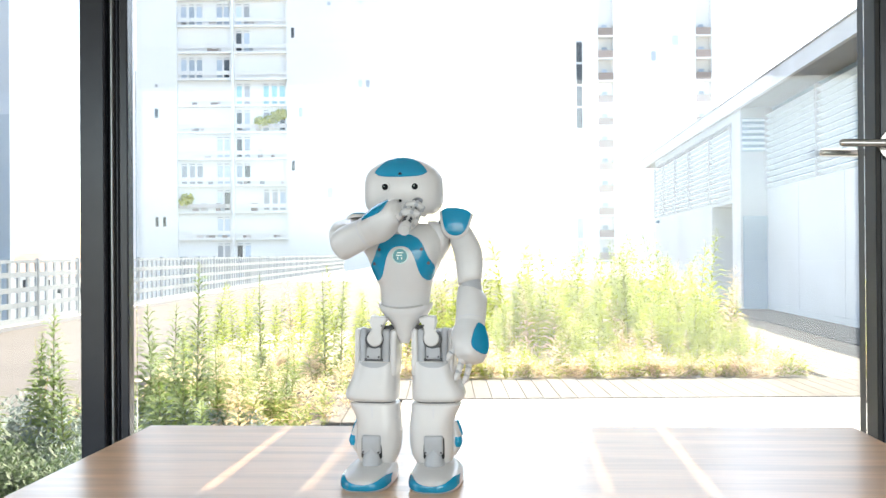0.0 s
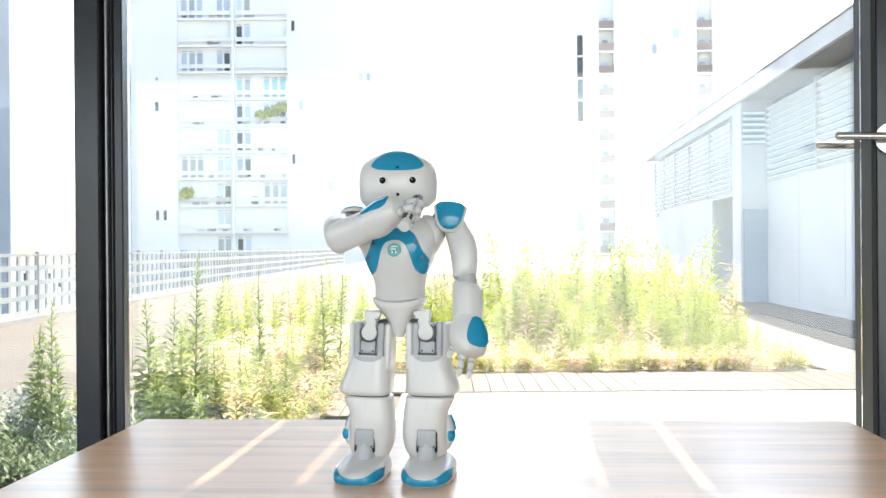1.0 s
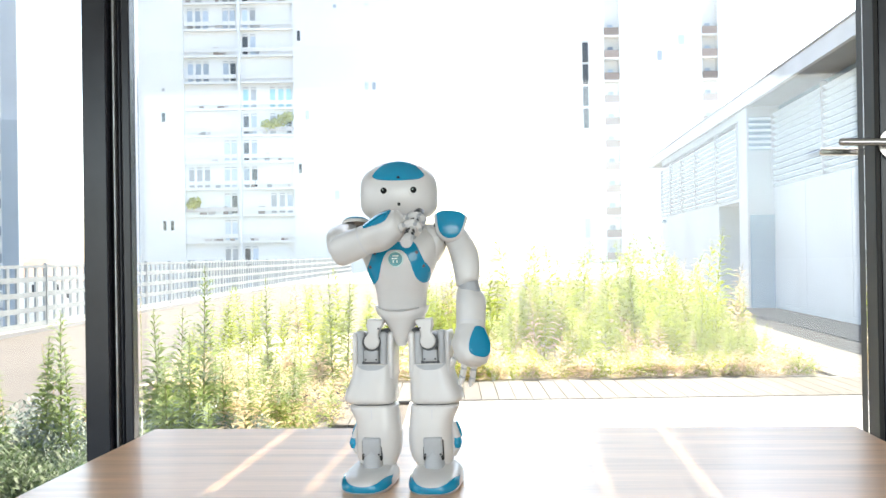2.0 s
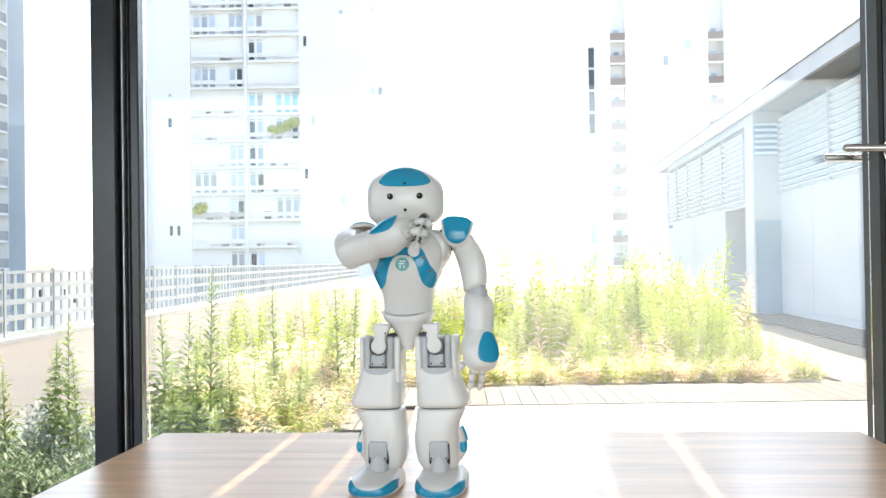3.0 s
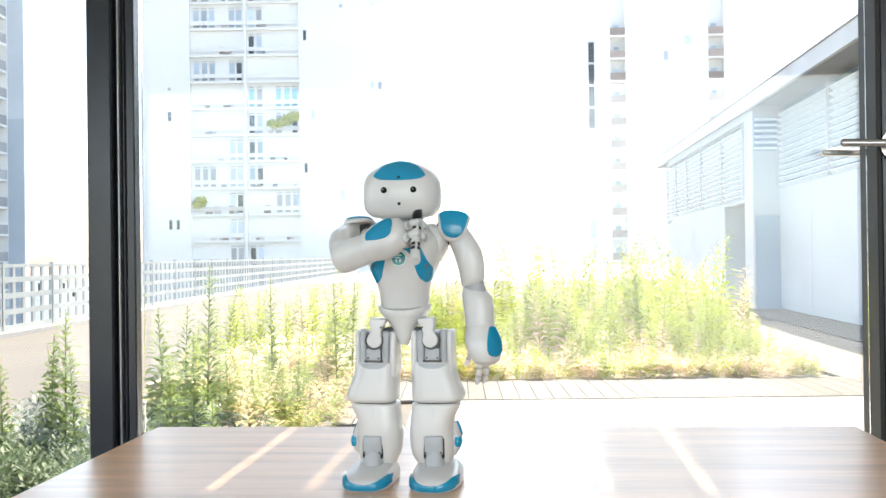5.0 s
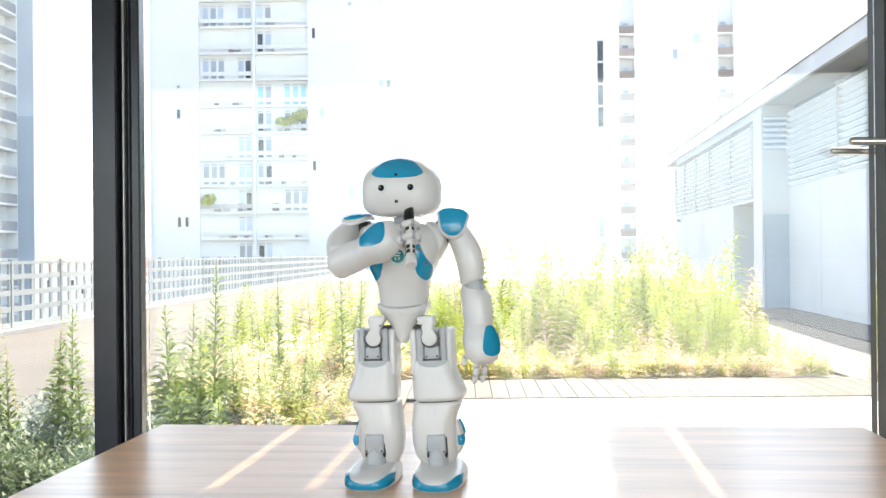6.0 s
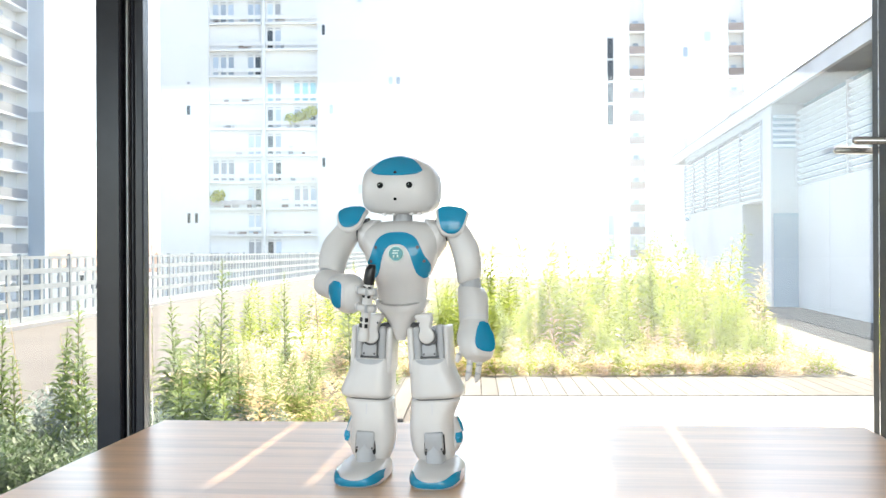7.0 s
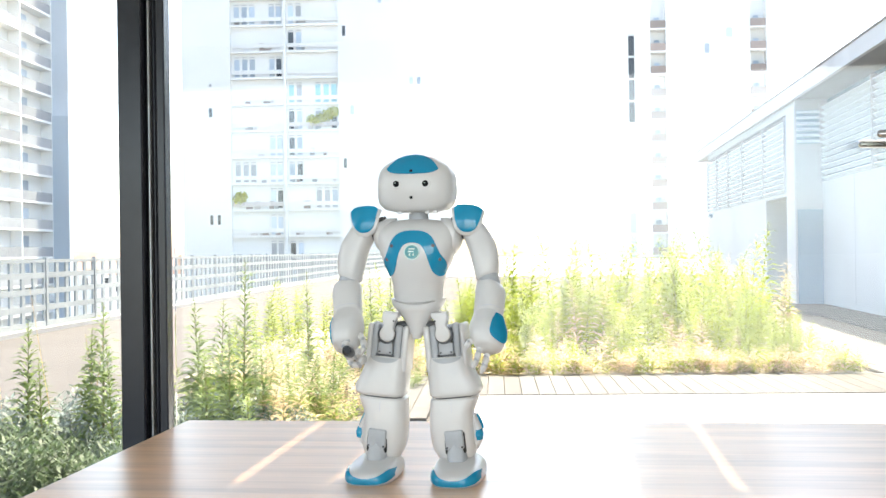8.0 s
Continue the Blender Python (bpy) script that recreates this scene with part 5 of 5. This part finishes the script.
for i, (px, top, d) in enumerate(((62, 590, 5.0), (92, 545, 4.9), (118, 610, 4.6), (-48, 575, 4.9), (-15, 640, 4.7), (258, 590, 5.3), (272, 540, 5.4), (302, 540, 5.8), (345, 470, 5.7), (322, 585, 5.2), (388, 620, 5.3), (432, 640, 5.6), (461, 490, 7.6), (502, 590, 7.0), (575, 482, 9.0), (601, 486, 9.3), (286, 630, 4.9), (365, 585, 6.3))):
    x = (px - 784) / 1847 * d
    tall = 1.137 - (top - 450) / 1847 * d
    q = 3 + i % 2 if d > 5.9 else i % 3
    w, h = weed_kinds[q]
    k = tall / h
    lean = 2.5 * math.sin(i * 2.3)
    m = pose(x, d, 0.02, lean, 2.5 * math.cos(i * 1.7), 47 * i) @ Matrix.Scale(k, 4)
    if q in used:
        o = copy_thing(w, m)
        o.scale = (k, k, k)
    else:
        w.matrix_world = m
        used.add(q)


def field(name, label, spots, leaf_mats, seed):
    """Many weeds joined: spots give x, y, height and the index of the leaf material."""
    rnd = random.Random(seed)
    kinds = []
    for k in range(11):
        lv = kite_leaves(rnd, 1.0, 84, 0.175, 0.10, 1.2, 0.135) if k < 7 else kite_leaves(rnd, 1.0, 24, 0.46, 0.05, 1.2, 0.12)
        st = stem_mesh(rnd, 1.0, 0.006)
        n = len(lv[0])
        v = np.array(lv[0] + st[0])
        f = np.array(lv[1] + [tuple(i + n for i in t) for t in st[1]])
        kinds.append((v, f, len(lv[1])))
    vs, fs, mi, n = [], [], [], 0
    for x, y, h, mat in spots:
        v, f, leaves = kinds[rnd.randrange(7)] if h > 0.34 else kinds[rnd.randrange(7, 11)]
        a, wide = rnd.uniform(0, 6.28), rnd.uniform(0.75, 1.15) * (0.3 + 0.7 * h if h > 0.34 else h)
        c, s = math.cos(a) * wide, math.sin(a) * wide
        tx, ty = rnd.gauss(0, 0.12), rnd.gauss(0, 0.12)
        q = np.empty_like(v)
        q[:, 2] = v[:, 2] * h
        bend = q[:, 2] * (0.4 + 0.6 * v[:, 2])
        q[:, 0] = x + c * v[:, 0] - s * v[:, 1] + tx * bend
        q[:, 1] = y + s * v[:, 0] + c * v[:, 1] + ty * bend
        vs.append(q)
        fs.append(f + n)
        mi += [mat] * leaves + [len(leaf_mats)] * (len(f) - leaves)
        n += len(v)
    ob = new(name, raw_mesh(name, np.concatenate(vs), np.concatenate(fs), leaf_mats + ["stem"], mi))
    return tagged(ob, label, "plants", kind="stuff")


rnd = random.Random(7)
spots = []
for _ in range(470):
    x, y = rnd.uniform(-2.7, 3.3), 9.66 + 4.4 * rnd.random() ** 1.3
    h = rnd.uniform(0.50, 0.98) + 0.34 * noise.noise((x * 1.5, y * 0.8, 3.0))
    if rnd.random() < 0.05:
        h *= 1.18
    h *= min(1.0, max(0.35, (3.55 - x) / 0.6)) * (1.22 if x > 0.7 else 1.0) * min(1.06, 0.26 + (y - 9.55) * 0.45)
    if x < 0.2:
        h *= 0.86
    if x < -0.35 and rnd.random() < 0.62:
        continue
    spots.append((x, y, max(0.2, h), 1 if rnd.random() < 0.08 else 0))
for _ in range(210):
    x, y = rnd.uniform(-2.6, 3.3), 9.42 + 0.6 * rnd.random()
    spots.append((x, y, rnd.uniform(0.14, 0.32), 1 if rnd.random() < 0.6 else 0))
for _ in range(220):
    x, y = rnd.uniform(-0.6, 3.35), 9.37 + 0.16 * rnd.random()
    spots.append((x, y, rnd.uniform(0.10, 0.22), 1 if rnd.random() < 0.6 else 0))
field("meadow_weeds", "dense sunlit yellow-green weeds with dry brown undergrowth", spots, ["weed", "dry"], 11)

spots = []
for _ in range(300):
    y = rnd.uniform(4.9, 9.2)
    x = rnd.uniform(-0.36 * y, -0.98 - 0.03 * (y - 5))
    if (x < -1.9 and y > 6.2) or (y > 6.4 and rnd.random() < 0.5):
        continue
    spots.append((x, y, rnd.uniform(0.18, 0.52), 1 if rnd.random() < 0.22 else 2 if y < 5.6 else 0))
for _ in range(340):
    y = rnd.uniform(5.2, 9.3)
    spots.append((rnd.uniform(-0.26 * y, -0.95 + 0.1 * (y - 5.2)), y, rnd.uniform(0.08, 0.24), 1 if rnd.random() < 0.55 else 0))
field("bed_weeds", "mixed green weeds filling the bed beside the deck", spots, ["weed_soft", "dry", "weed_dark"], 12)


def shrub(seed, r, h, count, leaf, mat):
    """A low dome of short upright sprigs."""
    rnd = random.Random(seed)
    v, f = [], []
    for _ in range(count):
        a, q = rnd.uniform(0, 6.28), r * rnd.random() ** 0.5
        foot = np.array([math.cos(a) * q * 0.6, math.sin(a) * q * 0.6, 0.0])
        tip = np.array([math.cos(a) * q, math.sin(a) * q, h * (1 - 0.55 * (q / r) ** 2) * rnd.uniform(0.75, 1.08)])
        for k in range(7):
            s = 0.35 + 0.65 * (k + rnd.random()) / 7
            p = foot + (tip - foot) * s
            b = rnd.uniform(0, 6.28)
            out = np.array([math.cos(b), math.sin(b), rnd.uniform(0.2, 0.9)])
            side = np.array([-math.sin(b), math.cos(b), rnd.uniform(-0.4, 0.4)])
            n, g = len(v), leaf * rnd.uniform(0.6, 1.2)
            v += [p, p + out * g * 0.5 + side * g * 0.16, p + out * g * 0.5 - side * g * 0.16, p + out * g]
            f += [(n, n + 1, n + 2), (n + 1, n + 3, n + 2)]
    return raw_mesh("shrub_leaves", v, f, [mat])


def shrubs(name, label, meshes, places, group):
    for i, (x, y, k) in enumerate(places):
        o = new(name, meshes[i % len(meshes)])
        o.matrix_world = pose(x, y, 0.02, 0, 0, 61 * i) @ Matrix.Scale(k, 4)
        tagged(o, label, "shrub", group)


silver = [shrub(s, 0.30, 0.38, 640, 0.030, "silver") for s in (1, 2, 3)]
green = [shrub(s, 0.28, 0.36, 620, 0.036, "herb") for s in (4, 5)]
rnd = random.Random(9)
shrubs("silver_shrub", "low silvery blue-green shrub in the bed", silver, [(-2.25, 4.9, 1.05), (-1.95, 4.95, 1.1), (-1.72, 4.75, 0.95), (-2.5, 5.1, 1.15), (-1.55, 4.95, 1.0), (-2.1, 5.4, 1.15), (-1.25, 5.35, 0.95), (-1.42, 5.6, 1.0), (-1.05, 5.3, 0.9), (-2.75, 5.0, 1.2), (-1.7, 5.2, 1.1), (-2.0, 4.3, 0.85), (-1.62, 4.42, 0.8), (-1.4, 4.6, 0.85)], "silvery shrubs")
shrubs("low_herb", "low dark green leafy herb at the bed's edge", green, [(-1.85, 4.15, 1.05), (-1.55, 4.2, 0.95), (-2.05, 4.45, 1.1), (-1.3, 4.3, 0.9), (-2.35, 4.6, 1.1), (-1.75, 4.45, 1.0), (-1.15, 4.35, 0.85), (-1.95, 3.45, 0.8), (-1.6, 3.4, 0.75), (-1.45, 4.4, 0.9), (-1.2, 4.8, 0.8), (-0.98, 4.9, 0.75)], "low herbs")
for i, (x, y, h) in enumerate(((-2.2, 5.6, 0.85), (-2.0, 5.3, 0.72), (-2.45, 5.8, 0.95), (-1.9, 5.7, 0.8), (-1.75, 5.5, 0.66), (-2.6, 5.5, 0.7))):
    st = new("dry_stalk", raw_mesh("dry_stalk", *stem_mesh(rnd, h, 0.003), ["dry"]))
    st.matrix_world = pose(x, y, 0.02, 7 * math.sin(i), 9 * math.cos(2 * i), 0)
    tagged(st, "thin dry brown stalk standing in the bed", "plant", "dry stalks")

# ---- deck boards ----
deck = thing("deck", "weathered pale timber deck with open joints", "deck", pose(0, 0, 0), kind="structure")
board = None
for i in range(80):
    x = -1.9 + 0.134 * i
    if -0.5 < x <= 3.4:
        y0, y1, key = 8.14, 9.345, "s"
    elif x <= -0.5 and x > -0.93:
        y0, y1, key = 7.01, 9.345, "m"
    else:
        y0, y1, key = 8.14, 17.0, "l"
    if x < -0.92 and x > -2.0:
        continue
    if x > 5.6:
        break
    board = board or {}
    if key not in board:
        board[key] = part("board", box(0, 0.1305, y0, y1, -0.015, 0.012, 0.003, 1), "deck", deck, smooth=False, m=pose(x, 0, 0))
    else:
        share(board[key], "board", deck, pose(x, 0, 0))

motions()
